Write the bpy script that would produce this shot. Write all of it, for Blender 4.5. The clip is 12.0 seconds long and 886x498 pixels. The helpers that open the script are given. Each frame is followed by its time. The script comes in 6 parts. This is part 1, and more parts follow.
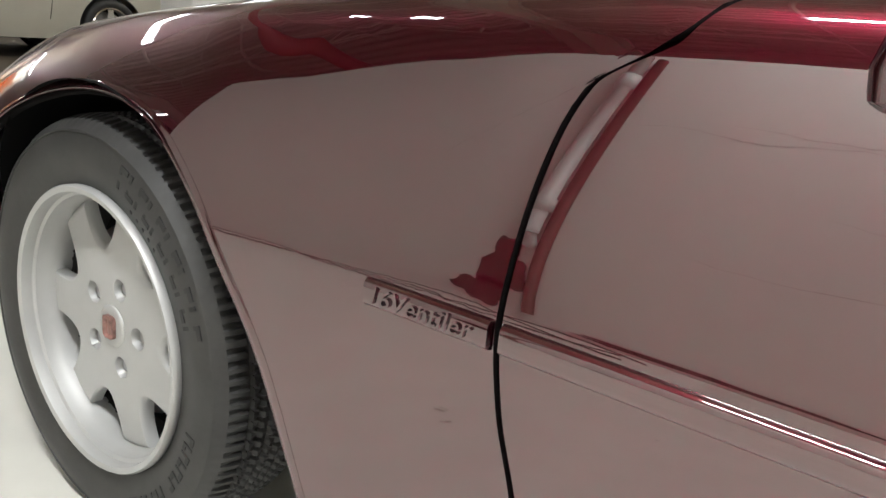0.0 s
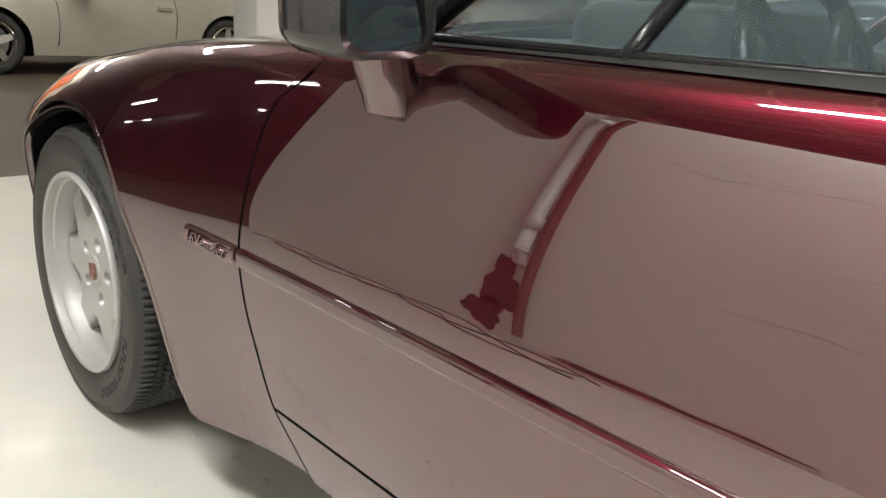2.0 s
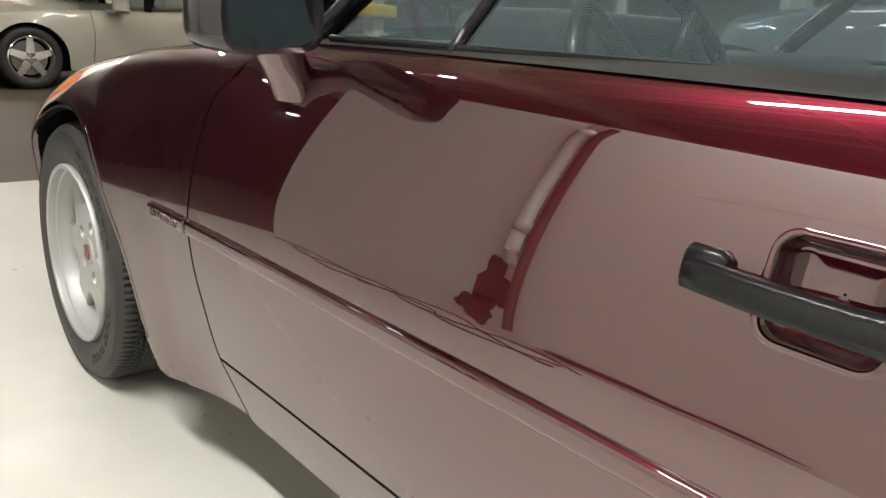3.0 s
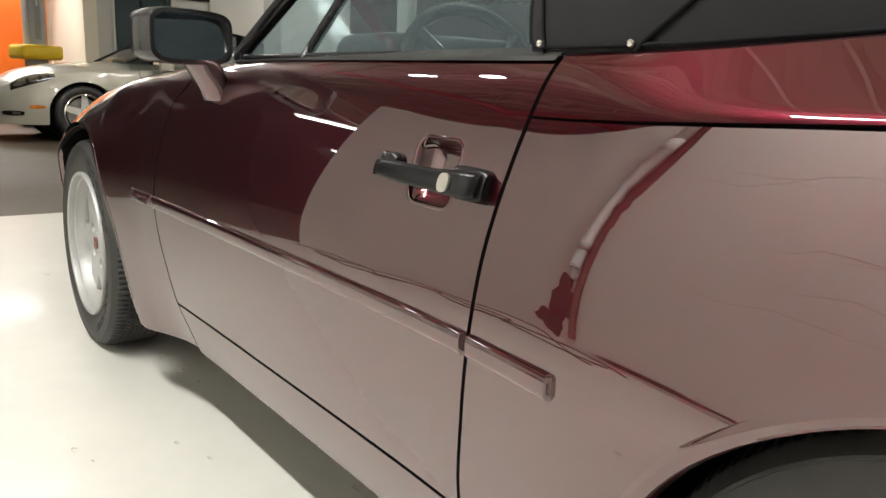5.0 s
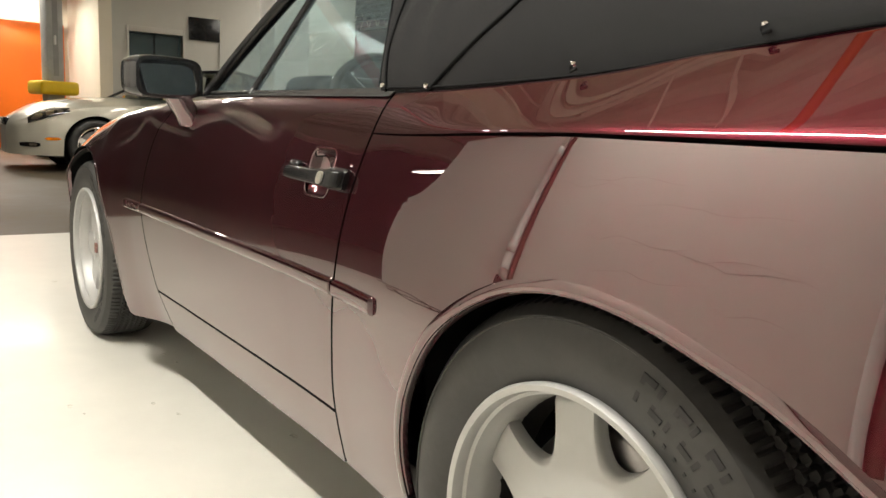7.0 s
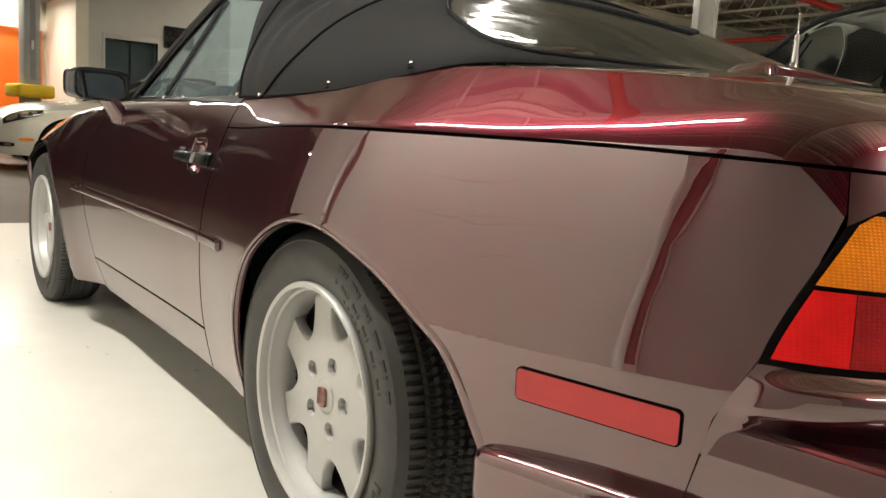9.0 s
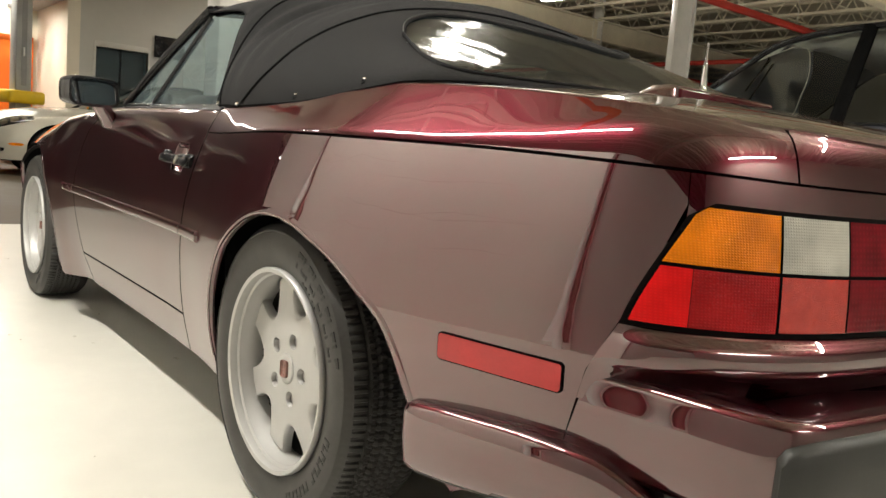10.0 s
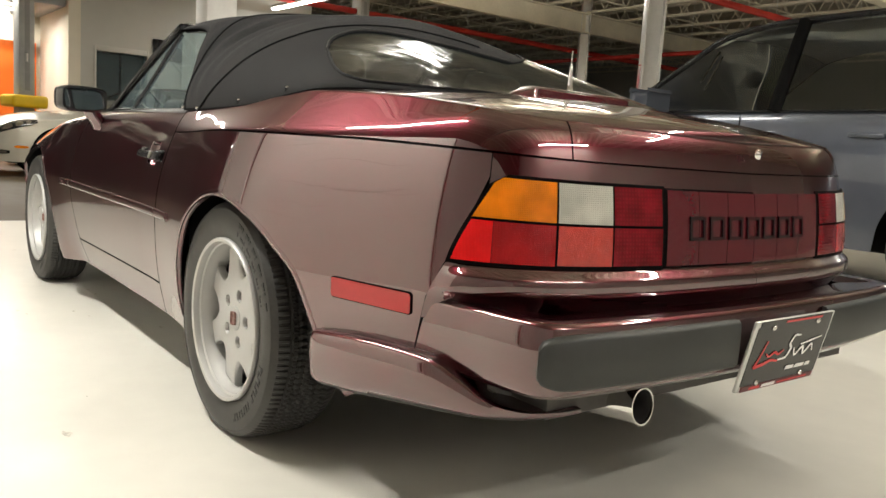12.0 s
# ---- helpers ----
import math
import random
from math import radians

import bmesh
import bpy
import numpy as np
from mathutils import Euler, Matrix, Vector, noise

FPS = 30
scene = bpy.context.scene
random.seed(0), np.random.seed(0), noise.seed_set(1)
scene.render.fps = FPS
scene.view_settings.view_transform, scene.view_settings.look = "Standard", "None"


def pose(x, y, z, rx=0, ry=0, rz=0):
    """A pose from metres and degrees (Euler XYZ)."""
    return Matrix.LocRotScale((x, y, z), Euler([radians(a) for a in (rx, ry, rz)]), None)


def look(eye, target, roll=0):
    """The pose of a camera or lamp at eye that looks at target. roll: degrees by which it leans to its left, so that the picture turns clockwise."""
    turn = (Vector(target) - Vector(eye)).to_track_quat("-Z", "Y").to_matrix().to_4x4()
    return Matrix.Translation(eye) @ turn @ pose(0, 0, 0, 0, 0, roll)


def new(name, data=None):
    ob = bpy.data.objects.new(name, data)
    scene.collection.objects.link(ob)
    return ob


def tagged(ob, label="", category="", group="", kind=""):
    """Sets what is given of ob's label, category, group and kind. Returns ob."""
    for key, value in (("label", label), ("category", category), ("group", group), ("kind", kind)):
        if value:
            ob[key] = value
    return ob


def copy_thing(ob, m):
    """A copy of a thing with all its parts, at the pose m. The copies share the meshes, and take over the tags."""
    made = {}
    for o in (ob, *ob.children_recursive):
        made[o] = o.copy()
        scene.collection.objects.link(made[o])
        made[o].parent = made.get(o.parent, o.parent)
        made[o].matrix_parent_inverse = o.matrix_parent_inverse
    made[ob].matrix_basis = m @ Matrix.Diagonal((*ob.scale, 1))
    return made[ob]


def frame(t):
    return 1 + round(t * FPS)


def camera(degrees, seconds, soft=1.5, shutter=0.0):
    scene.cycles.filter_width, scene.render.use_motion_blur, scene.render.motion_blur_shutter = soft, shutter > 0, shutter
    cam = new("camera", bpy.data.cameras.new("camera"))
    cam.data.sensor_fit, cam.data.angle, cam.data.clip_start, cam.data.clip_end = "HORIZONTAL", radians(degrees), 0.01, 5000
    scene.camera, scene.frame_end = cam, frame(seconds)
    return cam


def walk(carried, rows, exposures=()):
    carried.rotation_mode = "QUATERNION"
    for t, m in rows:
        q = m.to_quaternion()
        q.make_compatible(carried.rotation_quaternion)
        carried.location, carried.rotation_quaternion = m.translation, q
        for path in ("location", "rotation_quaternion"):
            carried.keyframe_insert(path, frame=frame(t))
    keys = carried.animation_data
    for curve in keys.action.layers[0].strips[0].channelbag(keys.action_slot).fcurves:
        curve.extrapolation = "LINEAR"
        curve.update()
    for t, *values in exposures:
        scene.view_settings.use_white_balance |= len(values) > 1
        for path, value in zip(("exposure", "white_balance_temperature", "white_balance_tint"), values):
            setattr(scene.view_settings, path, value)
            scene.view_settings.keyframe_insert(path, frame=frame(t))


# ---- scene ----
cam = camera(58.9, 12.0)
PATH = [
    (0, (1.034, -0.506, 0.798), (-0.111, 1.035, 0.237), 5.8),
    (0.5, (1.158, -0.521, 0.803), (-0.076, 0.944, 0.229), 5.3),
    (1, (1.322, -0.574, 0.84), (0.034, 0.841, 0.258), 4.8),
    (1.5, (1.47, -0.556, 0.86), (0.13, 0.812, 0.284), 4.3),
    (2, (1.674, -0.484, 0.888), (0.287, 0.837, 0.312), 3.6),
    (2.5, (1.824, -0.456, 0.894), (0.401, 0.83, 0.326), 3.2),
    (4.5, (2.363, -0.537, 0.827), (0.824, 0.659, 0.376), 2.5),
    (5, (2.511, -0.495, 0.822), (0.95, 0.685, 0.409), 2.0),
    (5.5, (2.644, -0.46, 0.824), (1.061, 0.702, 0.447), 1.6),
    (6, (2.737, -0.468, 0.814), (1.143, 0.689, 0.465), 1.5),
    (6.5, (2.853, -0.539, 0.807), (1.257, 0.62, 0.478), 1.9),
    (7, (2.989, -0.571, 0.813), (1.398, 0.598, 0.494), 2.6),
    (7.5, (3.141, -0.559, 0.802), (1.558, 0.62, 0.482), 3.1),
    (9.5, (3.769, -0.652, 0.805), (2.207, 0.569, 0.54), 4.4),
    (10, (3.867, -0.684, 0.796), (2.313, 0.55, 0.548), 5.0),
    (10.5, (3.999, -0.708, 0.796), (2.449, 0.532, 0.551), 5.1),
    (11, (4.134, -0.728, 0.801), (2.583, 0.509, 0.545), 4.7),
    (11.5, (4.247, -0.739, 0.798), (2.691, 0.49, 0.54), 4.3),
    (12, (4.359, -0.755, 0.805), (2.797, 0.465, 0.542), 3.8),
]
walk(cam, [(t, look(eye, target, roll)) for t, eye, target, roll in PATH],
     [(0, 0.20, 5700, 10), (0.5, 0.13, 5730, 10), (1.0, 0.10, 5800, 10), (1.5, 0.08, 5950, 10), (2.5, 0.08, 6000, 10), (4.5, 0.12, 6000, 10), (5.5, 0.20, 6030, 10), (7.0, 0.23, 6400, 10), (9.5, 0.25, 6400, 10), (12, 0.30, 6300, 10)])

# ---------------------------------------------------------------- light
world = bpy.data.worlds.new("garage_world")
scene.world = world
world.use_nodes = True
world.node_tree.nodes["Background"].inputs[0].default_value = (0.9, 0.93, 1.0, 1)
world.node_tree.nodes["Background"].inputs[1].default_value = 0.02
scene.view_settings.exposure = 0.0


# ---------------------------------------------------------------- materials
def mat(name, col, rough=0.5, metal=0.0, coat=0.0, coat_rough=0.03, var=0.0, scale=8.0, bump=0.0, bscale=60.0, rvar=0.0, spec=0.5, trans=0.0, emit=0.0, flake=0.0):
    """A principled material: colour and roughness vary at two scales, with a fine bump."""
    m = bpy.data.materials.new(name)
    m.use_nodes = True
    nt = m.node_tree
    b = nt.nodes["Principled BSDF"]
    b.inputs["Base Color"].default_value = (*col, 1)
    b.inputs["Roughness"].default_value = rough
    b.inputs["Metallic"].default_value = metal
    b.inputs["Coat Weight"].default_value = coat
    b.inputs["Coat Roughness"].default_value = coat_rough
    b.inputs["Specular IOR Level"].default_value = spec
    b.inputs["Transmission Weight"].default_value = trans
    if emit:
        b.inputs["Emission Color"].default_value = (*col, 1)
        b.inputs["Emission Strength"].default_value = emit
    co = nt.nodes.new("ShaderNodeTexCoord")
    if var or rvar:
        n1 = nt.nodes.new("ShaderNodeTexNoise")
        n1.inputs["Scale"].default_value = scale
        n1.inputs["Detail"].default_value = 6
        n2 = nt.nodes.new("ShaderNodeTexNoise")
        n2.inputs["Scale"].default_value = scale * 9
        n2.inputs["Detail"].default_value = 3
        nt.links.new(co.outputs["Object"], n1.inputs["Vector"])
        nt.links.new(co.outputs["Object"], n2.inputs["Vector"])
        mx = nt.nodes.new("ShaderNodeMath")
        mx.operation = "MULTIPLY_ADD"
        mx.inputs[1].default_value = 0.35
        nt.links.new(n2.outputs["Fac"], mx.inputs[0])
        nt.links.new(n1.outputs["Fac"], mx.inputs[2])
        if var:
            r = nt.nodes.new("ShaderNodeMapRange")
            r.inputs[1].default_value, r.inputs[2].default_value = 0.4, 0.95
            r.inputs[3].default_value, r.inputs[4].default_value = 1 - var, 1 + var
            nt.links.new(mx.outputs[0], r.inputs[0])
            mm = nt.nodes.new("ShaderNodeMix")
            mm.data_type, mm.blend_type = "RGBA", "MULTIPLY"
            mm.inputs[0].default_value = 1
            mm.inputs[6].default_value = (*col, 1)
            nt.links.new(r.outputs[0], mm.inputs[7])
            nt.links.new(mm.outputs[2], b.inputs["Base Color"])
        if rvar:
            r = nt.nodes.new("ShaderNodeMapRange")
            r.inputs[1].default_value, r.inputs[2].default_value = 0.4, 0.95
            r.inputs[3].default_value, r.inputs[4].default_value = max(0.01, rough - rvar), rough + rvar
            nt.links.new(mx.outputs[0], r.inputs[0])
            nt.links.new(r.outputs[0], b.inputs["Roughness"])
    if bump:
        n3 = nt.nodes.new("ShaderNodeTexNoise")
        n3.inputs["Scale"].default_value = bscale
        n3.inputs["Detail"].default_value = 4
        nt.links.new(co.outputs["Object"], n3.inputs["Vector"])
        bp = nt.nodes.new("ShaderNodeBump")
        bp.inputs["Strength"].default_value = bump
        bp.inputs["Distance"].default_value = 0.002
        nt.links.new(n3.outputs["Fac"], bp.inputs["Height"])
        nt.links.new(bp.outputs[0], b.inputs["Normal"])
    if flake:
        v = nt.nodes.new("ShaderNodeTexVoronoi")
        v.inputs["Scale"].default_value = 2500
        nt.links.new(co.outputs["Object"], v.inputs["Vector"])
        bp = nt.nodes.new("ShaderNodeBump")
        bp.inputs["Strength"].default_value = flake
        bp.inputs["Distance"].default_value = 0.0004
        nt.links.new(v.outputs["Distance"], bp.inputs["Height"])
        nt.links.new(bp.outputs[0], b.inputs["Normal"])
    return m


PAINT = mat("maroon_paint", (0.075, 0.0041, 0.0115), 0.31, 0.95, 1.0, 0.008, var=0.06, scale=3, spec=0.0)
PAINT.node_tree.nodes["Principled BSDF"].inputs["Coat IOR"].default_value = 2.22
SEAM = mat("dark_seam", (0.004, 0.003, 0.003), 0.7, var=0.2, spec=0.05)
BLACK = mat("black_plastic", (0.009, 0.009, 0.010), 0.24, var=0.2, scale=12, bump=0.08, bscale=900, spec=0.35)
RUBBER = mat("rubber", (0.034, 0.033, 0.031), 0.50, var=0.3, scale=14, bump=0.05, bscale=700)
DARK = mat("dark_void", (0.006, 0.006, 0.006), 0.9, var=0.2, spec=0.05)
FABRIC = mat("black_canvas", (0.013, 0.013, 0.014), 0.88, var=0.18, scale=5, bump=0.5, bscale=1400, spec=0.3)
SILVER = mat("silver_wheel_paint", (0.47, 0.47, 0.46), 0.50, 0.35, 0.25, 0.2, var=0.05, scale=6, flake=0.1)
CHROME = mat("chrome", (0.75, 0.74, 0.72), 0.08, 1.0, var=0.05, rvar=0.04)
STEEL = mat("bare_steel", (0.35, 0.34, 0.33), 0.35, 1.0, var=0.15, scale=20)


def lens_mat(name, col, rib=0.004, dim=0.6, depth=0.5, coat=0.15):
    """Moulded lens plastic: fine square ribs; rib tint and noise in the colour stand for light and shade of the
    reflector behind.
    """
    m = mat(name, col, 0.12, 0, coat, 0.02, spec=0.2)
    nt = m.node_tree
    b = nt.nodes["Principled BSDF"]
    co = nt.nodes.new("ShaderNodeTexCoord")
    waves = []
    for axis in ("Y", "Z"):
        w = nt.nodes.new("ShaderNodeTexWave")
        w.bands_direction = axis
        w.inputs["Scale"].default_value = 0.314 / rib
        nt.links.new(co.outputs["Object"], w.inputs["Vector"])
        waves.append(w)
    mul = nt.nodes.new("ShaderNodeMath")
    mul.operation = "MULTIPLY"
    nt.links.new(waves[0].outputs["Fac"], mul.inputs[0])
    nt.links.new(waves[1].outputs["Fac"], mul.inputs[1])
    bp = nt.nodes.new("ShaderNodeBump")
    bp.inputs["Strength"].default_value = depth
    bp.inputs["Distance"].default_value = 0.001
    nt.links.new(mul.outputs[0], bp.inputs["Height"])
    nt.links.new(bp.outputs[0], b.inputs["Normal"])
    n = nt.nodes.new("ShaderNodeTexNoise")
    n.inputs["Scale"].default_value = 17
    n.inputs["Detail"].default_value = 2
    nt.links.new(co.outputs["Object"], n.inputs["Vector"])
    add = nt.nodes.new("ShaderNodeMath")
    add.operation = "MULTIPLY_ADD"
    add.inputs[1].default_value = 0.12
    nt.links.new(mul.outputs[0], add.inputs[0])
    nt.links.new(n.outputs["Fac"], add.inputs[2])
    r = nt.nodes.new("ShaderNodeMapRange")
    r.inputs[1].default_value, r.inputs[2].default_value = 0.38, 0.72
    r.inputs[3].default_value, r.inputs[4].default_value = dim, 1.15
    nt.links.new(add.outputs[0], r.inputs[0])
    mm = nt.nodes.new("ShaderNodeMix")
    mm.data_type, mm.blend_type = "RGBA", "MULTIPLY"
    mm.inputs[0].default_value = 1
    mm.inputs[6].default_value = (*col, 1)
    nt.links.new(r.outputs[0], mm.inputs[7])
    nt.links.new(mm.outputs[2], b.inputs["Base Color"])
    return m


AMBER = lens_mat("amber_lens", (0.80, 0.22, 0.002), 0.0035, 0.72)
RED = lens_mat("red_lens", (0.74, 0.006, 0.007), 0.004, 0.82, 0.3)
REDMID = lens_mat("red_lens_mid", (0.36, 0.008, 0.010), 0.004, 0.72)
REDDEEP = lens_mat("red_lens_deep", (0.17, 0.005, 0.011), 0.008, 0.55, 0.2)
DARKRED = mat("smoked_red_lens", (0.085, 0.006, 0.012), 0.12, 0, 0.5, 0.02, var=0.08, scale=20)
CLEAR = lens_mat("clear_ribbed_lens", (0.50, 0.50, 0.45), 0.004, 0.8, 0.7)
FLOORM = mat("white_epoxy_floor", (0.70, 0.685, 0.625), 0.42, 0, 0.10, 0.10, var=0.09, scale=1.1, bump=0.06, bscale=14, rvar=0.06)
CONCRETE = mat("worn_concrete", (0.088, 0.067, 0.043), 0.60, var=0.35, scale=0.7, bump=0.2, bscale=30, rvar=0.12)
WALLM = mat("white_painted_wall", (0.82, 0.79, 0.74), 0.6, var=0.05, scale=1.2, bump=0.1, bscale=40)


# ---------------------------------------------------------------- mesh helpers
def part(name, bm, material, parent=None, label="", smooth=True, sharp=0.85):
    """Links a bmesh as one mesh object under a thing or a part."""
    me = bpy.data.meshes.new(name)
    if smooth:
        for f in bm.faces:
            f.smooth = True
    lay = [bm.verts.layers.float.get(k) for k in ("nx", "ny", "nz")]
    fine = None
    if lay[0] is None and smooth:
        for e in bm.edges:
            if e.calc_face_angle(0.0) > sharp:
                e.smooth = False
    if lay[0] is not None:
        bm.normal_update()
        fine = []
        for v in bm.verts:
            n = Vector((v[lay[0]], v[lay[1]], v[lay[2]]))
            fine.append(-n if n.dot(v.normal) < 0 else n)
    bm.to_mesh(me)
    bm.free()
    me.materials.append(material)
    if fine:
        me.materials.append(SEAM)
        me.normals_split_custom_set_from_vertices(fine)
    ob = new(name, me)
    if parent is not None:
        ob.parent = parent
    if label:
        ob["label"] = label
    return ob


def thing(name, label, category, group="", at=None):
    """An Empty at a thing's base."""
    ob = new(name)
    ob.empty_display_size = 0.1
    if at is not None:
        ob.matrix_basis = at
    return tagged(ob, label, category, group)


def sheet_bm(P, bm=None, flip=False, close_u=False, close_v=False, keep=None):
    """A grid of points (n, m, 3) as quads."""
    bm = bm or bmesh.new()
    n, m = P.shape[:2]
    vs = [[bm.verts.new(P[i, j]) for j in range(m)] for i in range(n)]
    for i in range(n if close_u else n - 1):
        for j in range(m if close_v else m - 1):
            if keep is not None and not keep[i, j]:
                continue
            i2, j2 = (i + 1) % n, (j + 1) % m
            q = [vs[i][j], vs[i2][j], vs[i2][j2], vs[i][j2]]
            if flip:
                q.reverse()
            try:
                bm.faces.new(q)
            except ValueError:
                pass
    return bm


def box_bm(x0, x1, y0, y1, z0, z1, bevel=0.0, bm=None, seg=2):
    bm = bm or bmesh.new()
    r = bmesh.ops.create_cube(bm, size=1.0)
    for v in r["verts"]:
        v.co = Vector((x0 + (v.co.x + 0.5) * (x1 - x0), y0 + (v.co.y + 0.5) * (y1 - y0), z0 + (v.co.z + 0.5) * (z1 - z0)))
    if bevel:
        es = {e for v in r["verts"] for e in v.link_edges}
        bmesh.ops.bevel(bm, geom=list(es), offset=bevel, segments=seg, affect="EDGES", profile=0.5)
    return bm


def tube_bm(points, radius, n=10, bm=None, caps=True):
    """A tube along points; radius: a number or one for each point."""
    bm = bm or bmesh.new()
    pts = [Vector(p) for p in points]
    rad = radius if hasattr(radius, "__len__") else [radius] * len(pts)
    rings = []
    up = Vector((0, 0, 1))
    for i, p in enumerate(pts):
        d = (pts[min(i + 1, len(pts) - 1)] - pts[max(i - 1, 0)]).normalized()
        a = d.cross(up)
        if a.length < 1e-3:
            a = d.cross(Vector((1, 0, 0)))
        a.normalize()
        b = d.cross(a)
        rings.append([bm.verts.new(p + rad[i] * (math.cos(k * math.tau / n) * a + math.sin(k * math.tau / n) * b)) for k in range(n)])
    for i in range(len(pts) - 1):
        for k in range(n):
            bm.faces.new((rings[i][k], rings[i][(k + 1) % n], rings[i + 1][(k + 1) % n], rings[i + 1][k]))
    if caps:
        bm.faces.new(rings[0])
        bm.faces.new(rings[-1][::-1])
    return bm


def lathe_bm(prof, n=64, axis="y", bm=None, bump=None):
    """Turns (radius, offset) pairs round an axis through the origin. bump(k, j): a change of radius."""
    P = np.zeros((n, len(prof), 3))
    for k in range(n):
        a = k * math.tau / n
        for j, (r, o) in enumerate(prof):
            if bump:
                r = r + bump(a, j)
            c, s = r * math.cos(a), r * math.sin(a)
            P[k, j] = (c, o, s) if axis == "y" else ((c, s, o) if axis == "z" else (o, c, s))
    return sheet_bm(P, bm, close_u=True)


def clean(bm, d=1e-5):
    bmesh.ops.remove_doubles(bm, verts=bm.verts, dist=d)
    bmesh.ops.recalc_face_normals(bm, faces=bm.faces)
    return bm


def spline(keys, x):
    """A smooth curve through (x, value) keys, which does not overshoot."""
    k = np.array(keys, float)
    xs, ys = k[:, 0], k[:, 1]
    h = np.diff(xs)
    d = np.diff(ys) / h
    m = np.zeros(len(xs))
    m[0], m[-1] = d[0], d[-1]
    for i in range(1, len(xs) - 1):
        if d[i - 1] * d[i] > 0:
            w1, w2 = 2 * h[i] + h[i - 1], h[i] + 2 * h[i - 1]
            m[i] = (w1 + w2) / (w1 / d[i - 1] + w2 / d[i])
    x = np.asarray(x, float)
    i = np.clip(np.searchsorted(xs, x) - 1, 0, len(h) - 1)
    t = (x - xs[i]) / h[i]
    t2, t3 = t * t, t * t * t
    y = (2 * t3 - 3 * t2 + 1) * ys[i] + (t3 - 2 * t2 + t) * h[i] * m[i] + (3 * t2 - 2 * t3) * ys[i + 1] + (t3 - t2) * h[i] * m[i + 1]
    y = np.where(x < xs[0], ys[0] + m[0] * (x - xs[0]), y)
    return np.where(x > xs[-1], ys[-1] + m[-1] * (x - xs[-1]), y)


# ---------------------------------------------------------------- the maroon convertible: x runs to its tail, y to its far side
MID = 0.8675
# plan of the widest line, from the nose round the side to the middle of the tail: (run, x, y)
NOSE_PLAN = [(-1.62, -0.93, 0.8675), (-1.35, -0.92, 0.60), (-1.10, -0.87, 0.36), (-0.90, -0.75, 0.250), (-0.72, -0.60, 0.150)]
SIDE_PLAN = [(-0.40, 0.066), (-0.20, 0.022), (0.0, 0.008), (0.2, 0.012), (0.4, 0.030), (0.6, 0.043), (1.0, 0.0465), (1.4, 0.0465),
             (1.65, 0.0455), (1.85, 0.0395), (2.05, 0.024), (2.25, 0.008), (2.43, 0.0), (2.55, 0.0045), (2.65, 0.0155), (2.75, 0.034), (2.85, 0.056), (2.95, 0.0805), (3.03, 0.1005)]
TAIL_PLAN = [(3.10, 3.10, 0.1185), (3.20, 3.195, 0.148), (3.30, 3.275, 0.205), (3.40, 3.332, 0.290), (3.53, 3.372, 0.415), (3.75, 3.398, 0.630), (3.99, 3.405, 0.8675)]
PX = [(u, x) for u, x, y in NOSE_PLAN] + [(u, u) for u, y in SIDE_PLAN] + [(u, x) for u, x, y in TAIL_PLAN]
PY = [(u, y) for u, x, y in NOSE_PLAN] + SIDE_PLAN + [(u, y) for u, x, y in TAIL_PLAN]
U_TAIL, U_NOSE = 3.99, -1.62
YUP = [(-1.62, 0.05), (-1.1, 0.09), (-0.72, 0.130), (-0.4, 0.105), (0.0, 0.095), (0.4, 0.070), (0.7, 0.055), (1.5, 0.050), (1.85, 0.050), (2.1, 0.049), (2.45, 0.051), (2.7, 0.051), (2.95, 0.045), (3.2, 0.035), (3.99, 0.025)]
ZUP = [(-1.62, 0.55), (-1.1, 0.57), (-0.72, 0.625), (-0.4, 0.69), (0.0, 0.742), (0.33, 0.775), (0.6, 0.793), (0.9, 0.80), (1.9, 0.79), (2.4, 0.805), (2.9, 0.806), (3.2, 0.80), (3.5, 0.79), (3.99, 0.785)]
YB = [(-1.62, 0.20), (-1.1, 0.18), (-0.72, 0.21), (-0.4, 0.19), (0.0, 0.19), (0.5, 0.15), (0.9, 0.115), (1.9, 0.085), (2.3, 0.118), (2.6, 0.145), (2.9, 0.125), (3.2, 0.095), (3.5, 0.07), (3.99, 0.05)]
ZB = [(-1.62, 0.60), (-1.1, 0.625), (-0.72, 0.675), (-0.4, 0.722), (0.0, 0.776), (0.33, 0.817), (0.5, 0.832), (0.8, 0.85), (1.2, 0.856), (1.9, 0.856), (2.3, 0.874), (2.53, 0.902), (2.68, 0.914), (2.9, 0.908), (3.2, 0.885), (3.5, 0.864), (3.99, 0.855)]
ZMID = [(-0.93, 0.62), (-0.5, 0.74), (0.0, 0.81), (0.5, 0.86), (0.9, 0.89), (2.0, 0.93), (2.6, 0.955), (2.9, 0.945), (3.2, 0.905), (3.41, 0.858)]
LOW = [(-1.62, 0.06), (-0.4, 0.05), (0.0, 0.03), (0.45, 0.022), (0.75, 0.053), (1.85, 0.050), (2.1, 0.045), (2.4, 0.03), (2.85, 0.03), (3.3, 0.05), (3.99, 0.06)]

BOW = [(-1.62, 2.2), (0.0, 2.0), (0.6, 1.62), (1.2, 1.62), (1.8, 1.85), (2.2, 1.60), (2.9, 1.60), (3.2, 2.0), (3.99, 2.2)]
LATE = [(-1.62, 0.3), (0.7, 0.3), (1.85, 0.5), (2.1, 0.90), (2.3, 0.94), (2.8, 0.94), (3.0, 0.85), (3.3, 0.35), (3.99, 0.25)]


